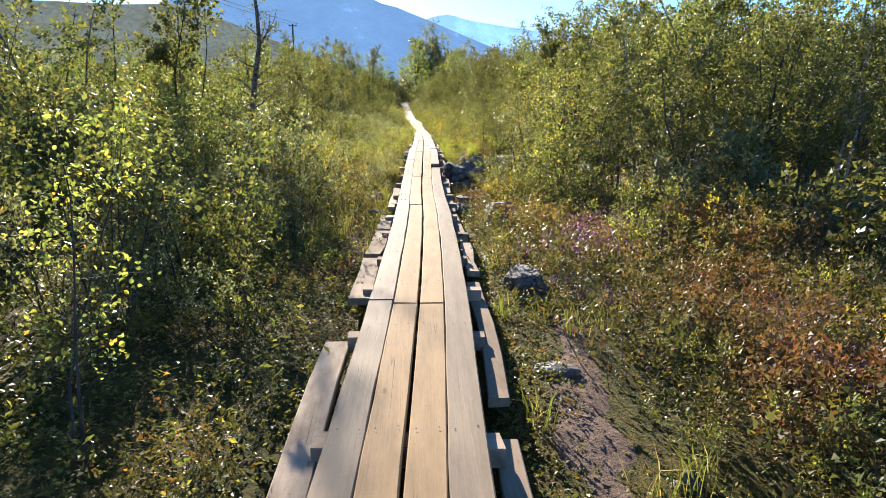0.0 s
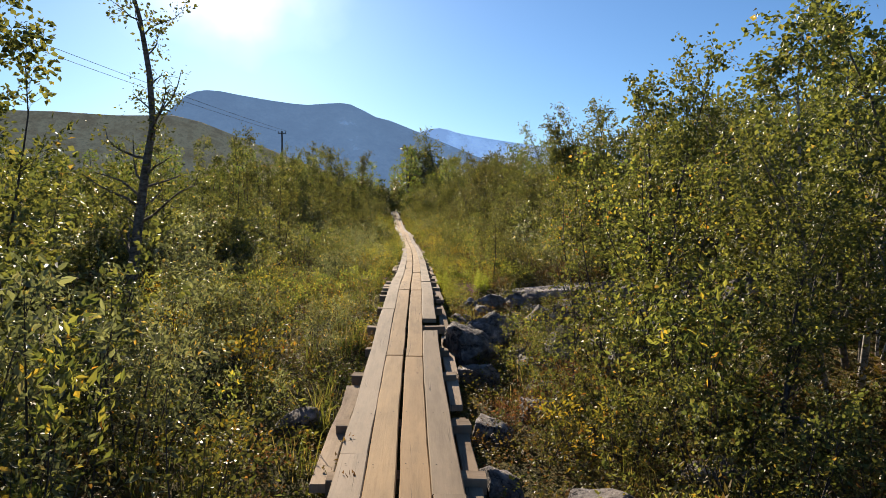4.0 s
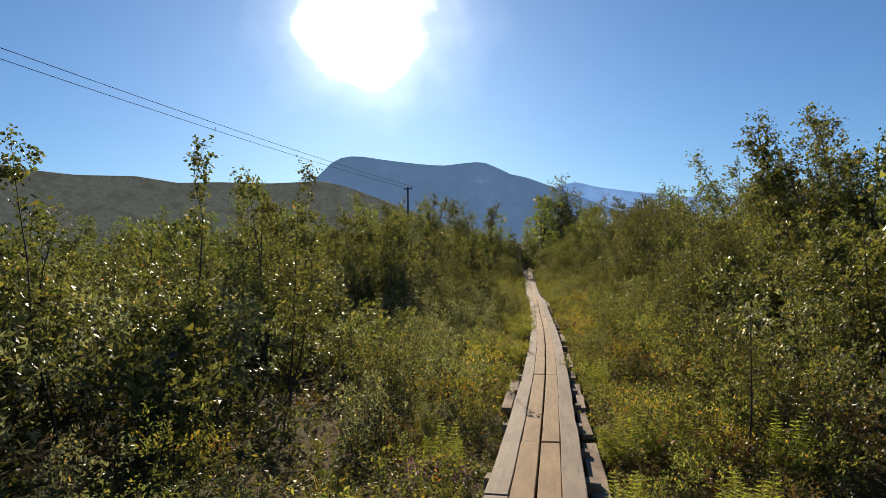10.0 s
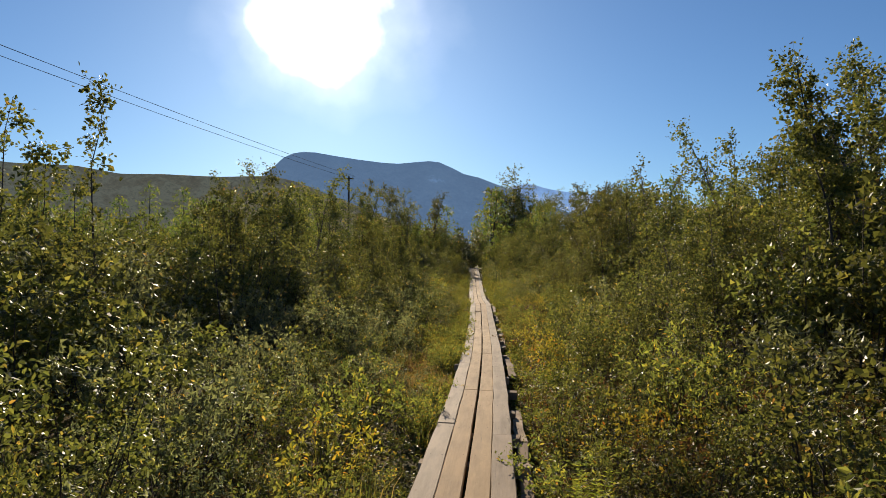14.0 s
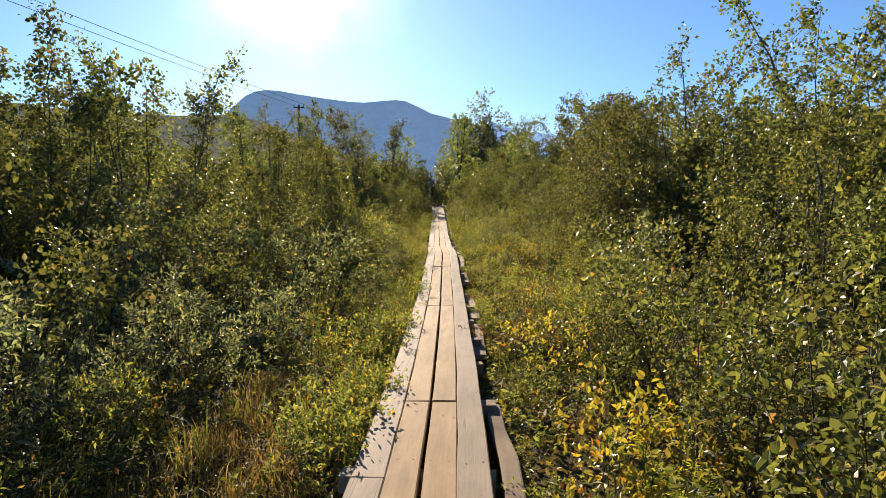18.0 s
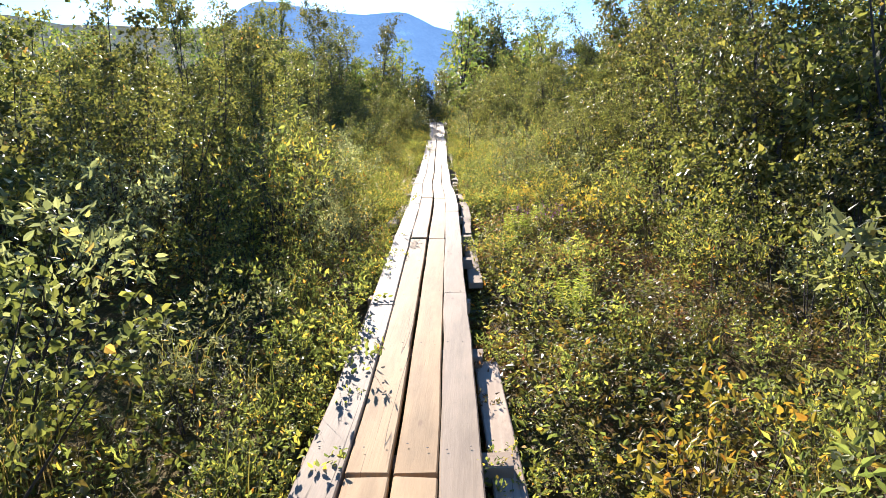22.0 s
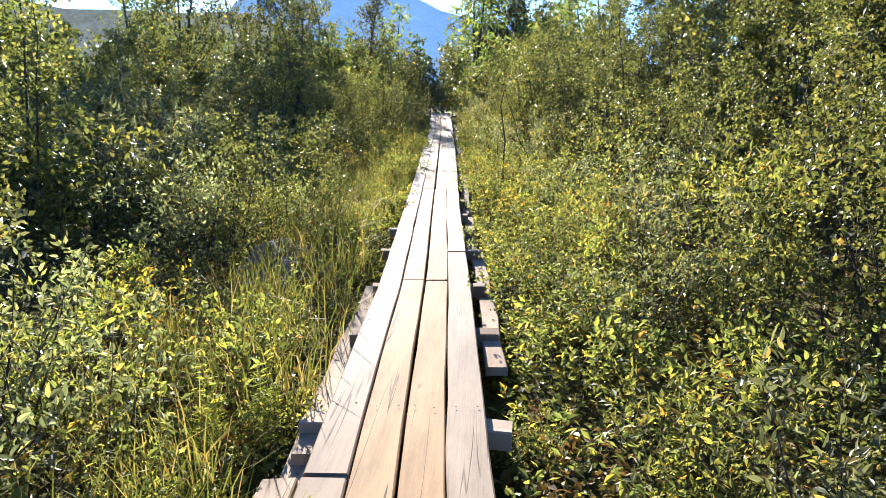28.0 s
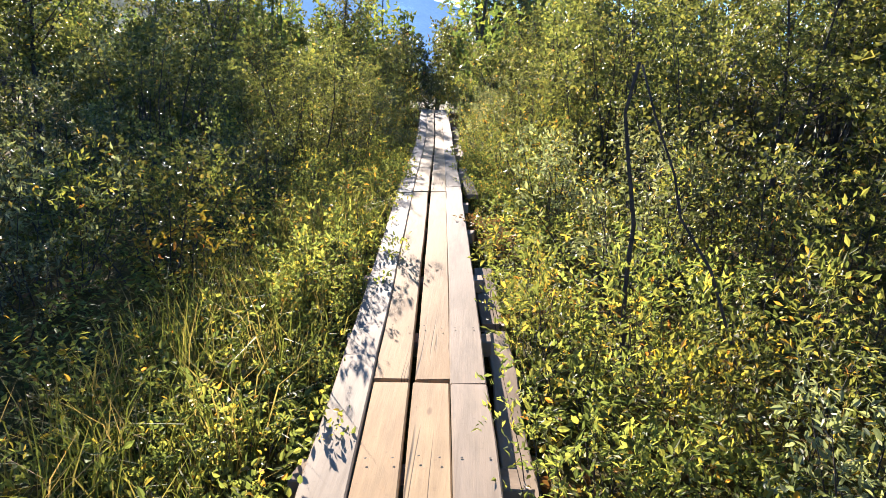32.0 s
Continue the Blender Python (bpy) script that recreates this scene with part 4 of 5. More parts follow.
def scatter(kinds, count, y0, y1, d0, d1, side, s0, s1, gap, clear, bank=""):
    """Plants strewn over a strip beside the walk, between d0 and d1 metres off its middle."""
    made = tries = 0
    while made < count and tries < count * 14:
        tries += 1
        y = R.uniform(y0, y1)
        x = float(board_x(y)) + side * R.uniform(d0, d1)
        s = R.uniform(s0, s1)
        if not free(x, y, gap * s, clear + gap * s * 0.75):
            continue
        taken.append((x, y, gap * s))
        if bank:
            BANKS.setdefault(bank, []).append((R.choice(kinds), pose(x, y, float(ground_z(x, y)) - 0.04 * s, R.uniform(-5, 5), 0, R.uniform(0, 360)) @ Matrix.Diagonal((s, s, s, 1))))
        else:
            put(R.choice(kinds), x, y, s, R.uniform(0, 360), R.uniform(-5, 5))
        made += 1


# single trees that stand out
for k, x, y, s, turn in ((0, 2.6, 13.2, 0.82, 20), (2, 3.5, 11.4, 0.8, 130), (1, 4.4, 12.6, 0.9, 75), (0, 4.6, 9.6, 0.72, 310), (3, 6.0, 14.5, 1.15, 0), (1, 5.2, 16.4, 0.95, 200),
                         (2, 7.0, 21.8, 0.95, 60), (1, 7.6, 34.8, 1.45, 10), (0, 8.9, 37.5, 1.5, 150), (2, 7.0, 25.5, 1.0, 100), (0, 8.6, 29.5, 1.3, 200), (3, 6.6, 34.2, 1.35, 80), (1, 5.0, 44.0, 1.15, 250), (0, 3.4, 42.8, 0.85, 35), (2, 4.6, 47.2, 1.0, 170),
                         (1, -6.9, 42.2, 1.2, 40), (0, -8.6, 63.0, 1.35, 40), (1, -6.8, 67.0, 1.3, 90), (2, -9.2, 70.0, 1.5, 0), (0, -10.2, 58.0, 1.3, 200), (1, -7.6, 73.0, 1.45, 130), (0, -5.6, 75.5, 1.4, 10), (1, -11.2, 66.0, 1.5, 280), (3, -4.6, 12.0, 0.8, 200), (1, -5.6, 10.2, 0.85, 80),
                         (1, 3.9, 46.5, 1.0, 15), (0, 4.6, 50.0, 1.1, 95), (0, 4.2, 51.8, 1.15, 200), (1, 3.0, 45.2, 0.8, 60), (2, 5.2, 57.0, 1.2, 300), (1, 4.6, 62.0, 1.2, 60), (0, 3.2, 66.0, 1.25, 140), (3, 6.2, 52.0, 1.25, 20), (1, 7.6, 43.8, 1.45, 30),
                         (1, 1.3, 88.5, 2.3, 120), (1, 2.9, 90, 1.9, 10), (2, -0.2, 89.5, 1.8, 220)):
    taken.append((x, y, 0.9))
    put(birches[k], x, y, s, turn)
for k, x, y, s, turn in ((0, -6.3, 30.4, 1.24, 0), (1, -7.5, 30.2, 1.26, 70), (2, -4.6, 24.6, 0.95, 20), (0, -4.2, 21.6, 0.9, 160), (1, -5.6, 26.4, 0.95, 40), (0, 1.45, 20.3, 0.52, 0), (2, 2.33, 32.7, 0.62, 130), (1, 1.9, 28.0, 0.42, 10),
                         (0, 7.7, 43.2, 1.5, 220), (1, -4.7, 12.9, 1.2, 30), (0, -5.9, 12.6, 1.25, 80), (2, -5.4, 20.8, 0.9, 110), (1, -3.6, 22.8, 0.78, 10), (1, -5.2, 36.2, 1.05, 90), (0, -5.9, 36.9, 1.15, 0), (2, -5.0, 37.6, 1.0, 30), (1, -6.6, 37.2, 1.1, 140), (1, -5.6, 38.6, 1.15, 200), (0, -5.0, 39.6, 0.95, 10), (1, -6.2, 40.2, 1.2, 260), (2, -7.2, 38.8, 1.2, 50), (0, -5.6, 41.4, 1.05, 90), (1, -4.7, 43.0, 0.95, 60), (0, -3.9, 46.5, 0.85, 300), (2, -4.4, 49.5, 0.9, 20), (1, -3.4, 44.4, 0.72, 0), (0, -4.1, 44.8, 0.85, 90), (1, -3.6, 45.5, 0.8, 140), (2, -4.8, 45.8, 0.95, 10), (1, -4.3, 47.2, 0.9, 220), (0, -3.3, 47.6, 0.75, 30), (1, -5.2, 48.2, 1.0, 70), (0, -3.9, 48.6, 0.8, 120), (2, -5.6, 46.6, 1.05, 310), (1, -5.0, 50.6, 0.95, 0), (0, -6.0, 51.6, 1.05, 45), (1, 3.1, 48.4, 0.75, 80), (0, 2.7, 52.2, 0.72, 10), (2, 3.0, 57.4, 0.8, 60)):
    taken.append((x, y, 0.5))
    put(thin_birches[k], x, y, s, turn)
for x, y, s, turn in ((1.6, 12.25, 0.95, 40), (1.95, 12.0, 1.05, 220), (2.3, 12.5, 1.1, 100), (-1.7, 2.7, 0.75, 10), (2.5, 17.3, 0.75, 70)):
    put(yellow_birch, x, y, s, turn)
for x, y, s in ((1.2, 87.5, 3.3), (2.4, 88.2, 2.7), (0.0, 88.4, 2.6), (-1.4, 86.5, 1.9), (3.8, 86.0, 2.0)):
    put(R.choice(bushes), x, y, s, R.uniform(0, 360))
put(bare_birch, -4.15, 15.25, 1.0, 240)
taken.append((-4.15, 15.25, 0.8))

# how high the growth stands beside the walk, at 0.7, 1.5, 2.5, 4 and 6 m from its middle
AWAY = (0.7, 1.5, 2.5, 4.0, 6.0)
WEST = {-2: (0.25, 0.45, 0.7, 1.4, 1.8), 3.5: (0.25, 0.45, 0.9, 1.6, 2.0), 5.5: (0.25, 0.8, 1.3, 1.8, 2.2), 9: (0.3, 0.9, 1.3, 1.7, 2.3), 12: (0.35, 0.7, 0.9, 1.2, 2.0), 15: (0.35, 0.6, 0.8, 1.0, 1.9), 18: (0.35, 0.45, 0.5, 0.75, 1.7), 19.6: (0.4, 0.55, 0.65, 0.95, 1.9), 21: (0.5, 0.75, 1.0, 1.5, 2.4),
        24: (0.5, 0.8, 0.9, 1.3, 2.2), 28: (0.5, 0.7, 0.75, 1.0, 1.9), 31: (0.5, 0.7, 0.85, 1.1, 2.2), 33.5: (0.45, 0.8, 1.0, 1.7, 2.7), 38: (0.45, 0.9, 1.15, 1.6, 2.4), 44: (0.45, 0.85, 1.3, 1.9, 2.5), 47: (0.4, 0.8, 1.2, 1.7, 2.3),
        50: (0.4, 0.7, 0.9, 1.4, 2.0), 54: (0.4, 0.7, 0.9, 1.2, 1.8), 60: (0.5, 0.9, 1.3, 1.8, 2.4), 72: (0.8, 1.3, 1.8, 2.4, 3.0)}
EAST = {-2: (0.0, 0.25, 0.3, 0.5, 1.4), 4: (0.0, 0.25, 0.3, 0.55, 1.5), 6.5: (0.1, 0.3, 0.35, 0.7, 1.8), 8.5: (0.25, 0.45, 0.9, 1.6, 2.4), 11: (0.3, 0.7, 1.5, 2.1, 2.7), 13: (0.1, 0.6, 1.1, 2.0, 2.8), 15: (0.0, 0.0, 0.0, 0.2, 1.6), 17.5: (0.15, 0.1, 0.1, 0.1, 1.0), 19.3: (0.4, 0.4, 0.35, 0.6, 2.0),
        21: (0.5, 0.7, 0.75, 1.1, 2.5), 24: (0.55, 0.8, 0.85, 1.3, 2.7), 28: (0.55, 0.85, 0.95, 1.5, 2.8), 32: (0.55, 0.9, 1.2, 2.0, 3.0), 35: (0.4, 0.8, 1.2, 2.2, 3.2), 38.5: (0.3, 0.35, 0.7, 1.8, 3.0), 42: (0.3, 0.4, 0.9, 2.0, 3.0),
        44: (0.3, 0.4, 0.8, 2.0, 3.1), 46: (0.4, 0.85, 1.2, 2.2, 3.1), 50: (0.5, 0.85, 1.2, 2.0, 2.9), 53: (0.45, 0.65, 0.9, 1.9, 3.0), 56.5: (0.5, 0.9, 1.5, 2.2, 3.1), 60: (0.6, 1.2, 2.0, 2.7, 3.4), 72: (0.8, 1.4, 2.4, 3.2, 3.8)}


def growth(side, y, d):
    table = WEST if side < 0 else EAST
    ys = sorted(table)
    cols = [float(np.interp(y, ys, [table[k][j] for k in ys])) for j in range(5)]
    return float(np.interp(d, AWAY, cols))


def stand(side, y0, y1, d0, d1, step, seed):
    """Shrubs, bushes and birches set out over a strip in uneven clumps, each as high as the growth is there."""
    r = random.Random(seed)
    y = y0
    while y < y1:
        d = d0 + r.uniform(0, step)
        while d < d1:
            yy, dd = y + r.uniform(-0.5, 0.5) * step, d + r.uniform(-0.3, 0.3) * step
            x = float(board_x(yy)) + side * dd
            h = growth(side, yy, dd)
            h *= min(1.45, r.uniform(0.55, 1.35) * (1 + 0.4 * float(wave(x, yy, 1.5, 71))))
            d += step * (0.7 + 0.32 * h)
            if h < 0.14 or float(wave(x, yy, 1.2, 72)) < -0.5:
                continue
            reach = 0.34 * min(h, 1.3)
            if dd - reach < 0.33:
                h *= 0.7
            if not free(x, yy, 0.3 * h ** 0.5, 0.42 + 0.18 * min(h, 1.2)):
                continue
            near, west = dd < 3.2, side < 0
            grey = willows if dd < 2.1 else mid_willows
            if h < 0.36:
                kind, base = r.choice(heaths + heaths + heathers + herbs), 0.30
                base = 0.62 if kind in herbs else base
            elif h < 0.72:
                kind = r.choice(herbs + herbs + yellow_willows + autumns + (grey if west else shrubs))
                base = 0.62 if kind in herbs else 0.5 if kind in autumns else 1.15
            elif h < 1.5:
                if yy > 44:
                    kind = r.choice(grey + yellow_willows * 2 + shrubs[:2] if near else far_willows + far_shrubs)
                elif west:
                    kind = r.choice(grey * 2 + shrubs + yellow_willows[:1] if near else far_willows * 2 + far_shrubs)
                else:
                    kind = r.choice(shrubs * 2 + yellow_willows if near else far_willows + far_shrubs)
                base = 1.2
            elif h < 2.75:
                if not west and yy < 17:
                    kind, base = r.choice(birches[:3]), 3.6
                else:
                    kind, base = (r.choice(near_bushes) if dd < 4.6 else r.choice(bushes + willow_bushes[:(2 if west else 0)])), 2.4
            else:
                kind = r.choice(birches * 2 + near_bushes + thin_birches)
                base = 4.5 if kind in birches else 3.7 if kind in thin_birches else 2.5
            taken.append((x, yy, 0.3 * h ** 0.5))
            put(kind, x, yy, h / base, r.uniform(0, 360), r.uniform(-5, 5))
        y += step


# horsetail in the damp hollow and here and there along the walk
for x, y, s in ((0.45, 20.6, 1.0), (0.75, 20.9, 1.1), (1.15, 20.4, 0.95), (1.75, 20.3, 1.1), (1.0, 18.4, 0.95), (1.15, 18.9, 1.0), (0.35, 17.3, 0.8), (0.3, 18.8, 0.85), (4.2, 22.4, 1.2), (4.6, 21.6, 1.1), (4.9, 22.6, 1.2), (5.4, 21.9, 1.1), (4.0, 24.6, 1.5), (5.1, 24.2, 1.2),
                (0.6, 30.2, 0.9), (0.9, 31.0, 0.9), (0.5, 24.9, 0.9), (-1.1, 20.2, 0.9), (-1.5, 21.4, 1.0), (-1.3, 23.8, 0.9), (0.6, 39.6, 0.9), (0.35, 42.4, 0.9), (-2.3, 57.4, 0.9), (-1.75, 47.2, 0.9)):
    taken.append((x, y, 0.12))
    put(R.choice(horsetails), x, y, s, R.uniform(0, 360))
# named stands: heather in the open, willow by the far stretch, the leafy edge of the walk
for x, y, s in ((1.15, 6.4, 1.1), (1.6, 7.3, 1.2), (1.95, 7.9, 1.3), (2.4, 8.3, 1.4), (0.95, 5.3, 0.8), (2.0, 8.5, 1.1), (1.5, 6.7, 1.2), (1.3, 7.0, 1.0), (2.2, 7.6, 1.2), (1.75, 8.2, 1.2)):
    taken.append((x, y, 0.2))
    put(heathers[0], x, y, s, R.uniform(0, 360))
for x, y, s in ((-0.70, 53.3, 0.62), (-0.52, 54.2, 0.8), (-0.2, 53.9, 0.7), (-0.75, 54.9, 0.7), (0.2, 50.9, 0.7), (0.55, 51.5, 0.75), (-0.05, 52.2, 0.65), (0.5, 50.3, 0.65), (-2.05, 56.6, 0.75), (-1.95, 55.4, 0.7)):
    taken.append((x, y, 0.2))
    put(R.choice(yellow_willows), x, y, s, R.uniform(0, 360))
for x, y, s in ((-0.05, 54.1, 0.9), (0.3, 54.6, 0.7), (-1.3, 33.9, 0.8), (-2.2, 32.2, 0.9), (0.9, 21.9, 0.8), (-1.9, 17.4, 0.8)):
    put(autumns[0], x, y, s, R.uniform(0, 360))
taken += [(-2.4, 41.5, 0.9), (-2.2, 40.7, 0.5)]
for side in (-1, 1):
    stand(side, -1.5, 72, 0.62, 2.6, 0.62, 500 + side)
    stand(side, -1.0, 72, 2.2, 8.0, 0.92, 510 + side)
    if side < 0:
        scatter(herbs, 46, 27, 45, 0.46, 0.62, side, 0.5, 0.82, 0.08, 0.37, "leafy_undergrowth")
        scatter(herbs, 26, 52, 64, 0.46, 0.62, side, 0.5, 0.82, 0.08, 0.37, "leafy_undergrowth")
    scatter(herbs, 36, 44 if side > 0 else 51, 62, 0.55, 1.2, side, 0.4, 0.8, 0.13, 0.36, "leafy_undergrowth")
    scatter(herbs, 70, 13, 64, 0.48, 0.85, side, 0.25, 0.5, 0.12, 0.36, "leafy_undergrowth")
scatter(heaths, 110, 0, 12, 0.9, 4.0, 1, 0.8, 1.8, 0.2, 0.42)
scatter(heaths, 30, 34.5, 46, 0.7, 2.4, 1, 0.7, 1.4, 0.2, 0.4)
scatter(heaths, 24, 19, 32, 1.6, 3.8, 1, 1.2, 2.0, 0.2, 0.5)
undergrowth("leafy_undergrowth", BANKS["leafy_undergrowth"], "knee-high leafy undergrowth crowding both edges of the walk", "undergrowth")
# thickets further back
taken.clear()
scatter(bushes + willow_bushes, 44, 6, 68, 7.6, 12.0, -1, 0.8, 1.35, 0.85, 1.0)
scatter(thin_birches, 12, 16, 60, 6.5, 12.0, -1, 0.9, 1.2, 0.6, 1.0)
scatter(bushes, 44, 12, 68, 7.4, 12.0, 1, 1.0, 1.5, 0.75, 1.0)
scatter(far_birches, 26, 14, 66, 7.0, 13.0, 1, 0.95, 1.4, 0.8, 1.0)
for x, y, s in ((-2.3, 71.2, 0.5), (-1.6, 72.0, 0.75), (-3.1, 72.2, 0.8), (-2.3, 73.4, 0.95), (-1.2, 74.2, 1.1), (-3.8, 74.0, 1.1), (-2.6, 75.6, 1.25), (-0.4, 73.0, 0.9), (-4.6, 72.6, 0.9)):
    put(R.choice(bushes), x, y, s, R.uniform(0, 360))
for x, y, s in ((-2.75, 61.2, 0.6), (-3.0, 62.6, 0.75), (-3.2, 64.2, 0.85), (-3.5, 60.6, 0.8)):
    put(R.choice(near_bushes), x, y, s, R.uniform(0, 360))
for x, y, s in ((-2.75, 51.75, 0.56), (-3.35, 51.3, 0.6), (-2.35, 52.2, 0.42)):
    put(R.choice(near_bushes), x, y, s, R.uniform(0, 360))
for x, y, s in ((-2.25, 41.3, 1.25), (-2.55, 41.9, 1.4), (-2.2, 40.7, 0.95), (-1.75, 42.3, 0.9)):
    put(R.choice(yellow_willows), x, y, s, R.uniform(0, 360))
put(autumns[1], -2.0, 70.2, 1.7, 40)
put(autumns[0], -2.5, 70.0, 1.4, 10)
scatter(willow_bushes + bushes, 9, 71, 84, 0.4, 8.0, 1, 0.8, 1.3, 0.6, 0.2)
scatter(willow_bushes + bushes, 9, 71, 84, 0.4, 8.0, -1, 0.8, 1.3, 0.6, 0.2)

# ---- the wood beyond ----
def far_wood(name, count, seed, place, low, high, label):
    """Birch wood seen only from far off: every crown a cloud of leaf sprays round thin stems."""
    rng = np.random.RandomState(seed)
    LV, SV = [], []
    for _ in range(count):
        x, y = place(rng)
        h = rng.uniform(low, high)
        z = float(ground_z(x, y))
        for s in range(rng.randint(1, 3)):
            P = limb(rng, (x + rng.normal() * 0.2, y + rng.normal() * 0.2, z), (rng.normal() * 0.14, rng.normal() * 0.14, 1), h * rng.uniform(0.75, 1), 0.07, 0.03, 5)
            SV.append(tube(P, np.linspace(0.05, 0.01, 6) * h / 4, 3))
            n = int(115 * h / 4)
            u = rng.uniform(0.04, 1.0, n)
            wide = (0.24 * h) * np.sqrt(np.clip(1.08 - u, 0.02, 1)) * np.minimum(1, u * 3)
            a = rng.uniform(0, math.tau, n)
            c = along(P, u) + np.stack([np.cos(a) * wide, np.sin(a) * wide, np.zeros(n)], -1) * np.sqrt(rng.uniform(0.02, 1, n))[:, None]
            c = np.repeat(c, 2, 0) + rng.normal(size=(2 * n, 3)) * 0.1
            LV.append(leaves(c, rng.normal(size=c.shape), rng.uniform(0.18, 0.32, len(c)) * (h / 4) ** 0.5, rng.uniform(0.1, 0.17, len(c)), rng, 0.2, simple=True))
    top = tagged(new(name), label, "woodland", kind="stuff")
    child("far_stems", mesh_of("far_stems", *join(SV), BARK, True), top)
    child("far_leaves", mesh_of("far_leaves", *join(LV), FAR_LEAF), top)


def strip(y0, y1, d0, d1, side):
    def pick(rng):
        y = rng.uniform(y0, y1)
        return float(board_x(min(y, 80))) + side * (d0 + (d1 - d0) * rng.uniform() ** 0.8), y
    return pick


far_wood("birch_wood", 120, 5, strip(12, 75, 10, 32, 1), 3.0, 6.0, "birch wood with green and yellowing leaves on the bank")
far_wood("birch_wood", 140, 6, strip(18, 80, 9.5, 34, -1), 2.6, 5.0, "scattered birch scrub on the flat")
far_wood("birch_wood", 120, 7, lambda rng: (rng.uniform(-50, 50), rng.uniform(72, 115)), 4.5, 8.0, "far birch wood closing the view along the path")
far_wood("birch_wood", 40, 8, lambda rng: (rng.choice([-1, 1]) * rng.uniform(1.2, 9) - 2.1, rng.uniform(70, 84)), 1.8, 4.2, "birch scrub beside the far end of the path")


# ---- low cover: dwarf shrubs, moss sprigs and grass ----
def cover(name, seed, n, y0, y1, d0, d1, side, high, leaf_len, material, label, ratio=0.58, per=6, density=None, simple=False):
    rng = np.random.RandomState(seed)
    y = rng.uniform(y0, y1, n)
    x = board_x(y) + side * (d0 + (d1 - d0) * rng.uniform(0, 1, n) ** 1.25)
    if density is not None:
        keep = density(x, y) > rng.uniform(0, 1, n)
        x, y = x[keep], y[keep]
        n = len(x)
    edge = np.clip((np.abs(x - board_x(y)) - 0.30) / 0.4, 0.35, 1)
    h = high * rng.uniform(0.35, 1.0, n) * edge * (0.75 + 0.5 * wave(x, y, 2.6, seed + 1))
    h = np.clip(h, 0.03, None)
    root = np.stack([x, y, ground_z(x, y)], -1)
    tilt = rng.normal(size=(n, 3)) * 0.28
    tip = root + np.stack([tilt[:, 0] * h, tilt[:, 1] * h, h], -1)
    u = rng.uniform(0.25, 1.05, (n, per))
    pos = root[:, None] + (tip - root)[:, None] * u[..., None] + rng.normal(size=(n, per, 3)) * 0.014
    a = rng.uniform(0, math.tau, (n, per))
    way = np.stack([np.cos(a), np.sin(a), rng.uniform(0.0, 0.9, (n, per))], -1)
    ll = leaf_len * rng.uniform(0.6, 1.3, n * per)
    v, f = leaves(pos.reshape(-1, 3), way.reshape(-1, 3), ll, ll * ratio, rng, 0.0, face_up=0.6, simple=simple)
    tagged(new(name, mesh_of(name, v, f, material)), label, "ground cover", kind="stuff")


def open_ground(x, y):
    off = x - board_x(y)
    bare = np.exp(-((off - 0.95 - 0.1 * np.sin(y * 2)) / 0.22) ** 2) * (y < 4.6) + 0.3 * np.exp(-((off - 1.9) / 1.3) ** 2 - ((y - 14.6) / 2.4) ** 2)
    return (1 - 0.93 * np.clip(bare, 0, 1)) * (1 - 0.96 * on_slab(x, y)) * (1 - 0.8 * straw_patch(x, y))


def round_rock(x, y):
    edge = np.exp(-((x - board_x(y) + 0.45) / 0.38) ** 4 - ((y - 47.9) / 2.3) ** 4)      # trodden edge with old planks
    return (1 - 0.9 * np.exp(-((x + 2.5) / 0.7) ** 2 - ((y - 49.9) / 0.9) ** 2)) * (1 - 0.85 * edge)


LOW = "ankle-high dwarf shrubs in green, ochre and rust"
for side, seed in ((-1, 21), (1, 22)):
    cover("dwarf_shrubs", seed, 7500, -1, 26, 0.4, 1.9, side, 0.24, 0.028, MAT_LEAF, LOW, density=open_ground)
    cover("dwarf_shrubs", seed + 10, 5200, 26, 71, 0.37, 1.8, side, 0.27, 0.05, MAT_LEAF, LOW, density=open_ground)
    cover("leafy_mat", seed + 60, 2400, -1 if side < 0 else 20, 44, 0.42, 2.6, side, 0.34, 0.048, YOUNG_LEAF, "shin-high mat of small green-leaved shrubs", ratio=0.48, per=8, density=open_ground)
    cover("leafy_mat", seed + 70, 3600, 44, 66, 0.42, 2.4, side, 0.46, 0.052, YOUNG_LEAF, "shin-high mat of small green-leaved shrubs", ratio=0.42, per=8, density=round_rock)
    cover("dwarf_shrubs", seed + 40, 4500, 0, 12, 1.8, 3.6, side, 0.24, 0.034, MAT_LEAF, LOW, simple=True)
    cover("dwarf_shrubs", seed + 20, 3600, 12, 64, 1.7, 3.0, side, 0.3, 0.038, MAT_LEAF, "knee-high dwarf shrubs under the birches", density=open_ground, simple=True)
    cover("dwarf_shrubs", seed + 50, 6000, 3, 66, 2.9, 6.0, side, 0.34, 0.06, MAT_LEAF, "knee-high dwarf shrubs under the birches", simple=True)
    cover("dwarf_shrubs", seed + 30, 4800, 3, 74, 5.5, 16.0, side, 0.45, 0.125, MAT_LEAF, "dwarf shrubs spreading under the birches", simple=True)


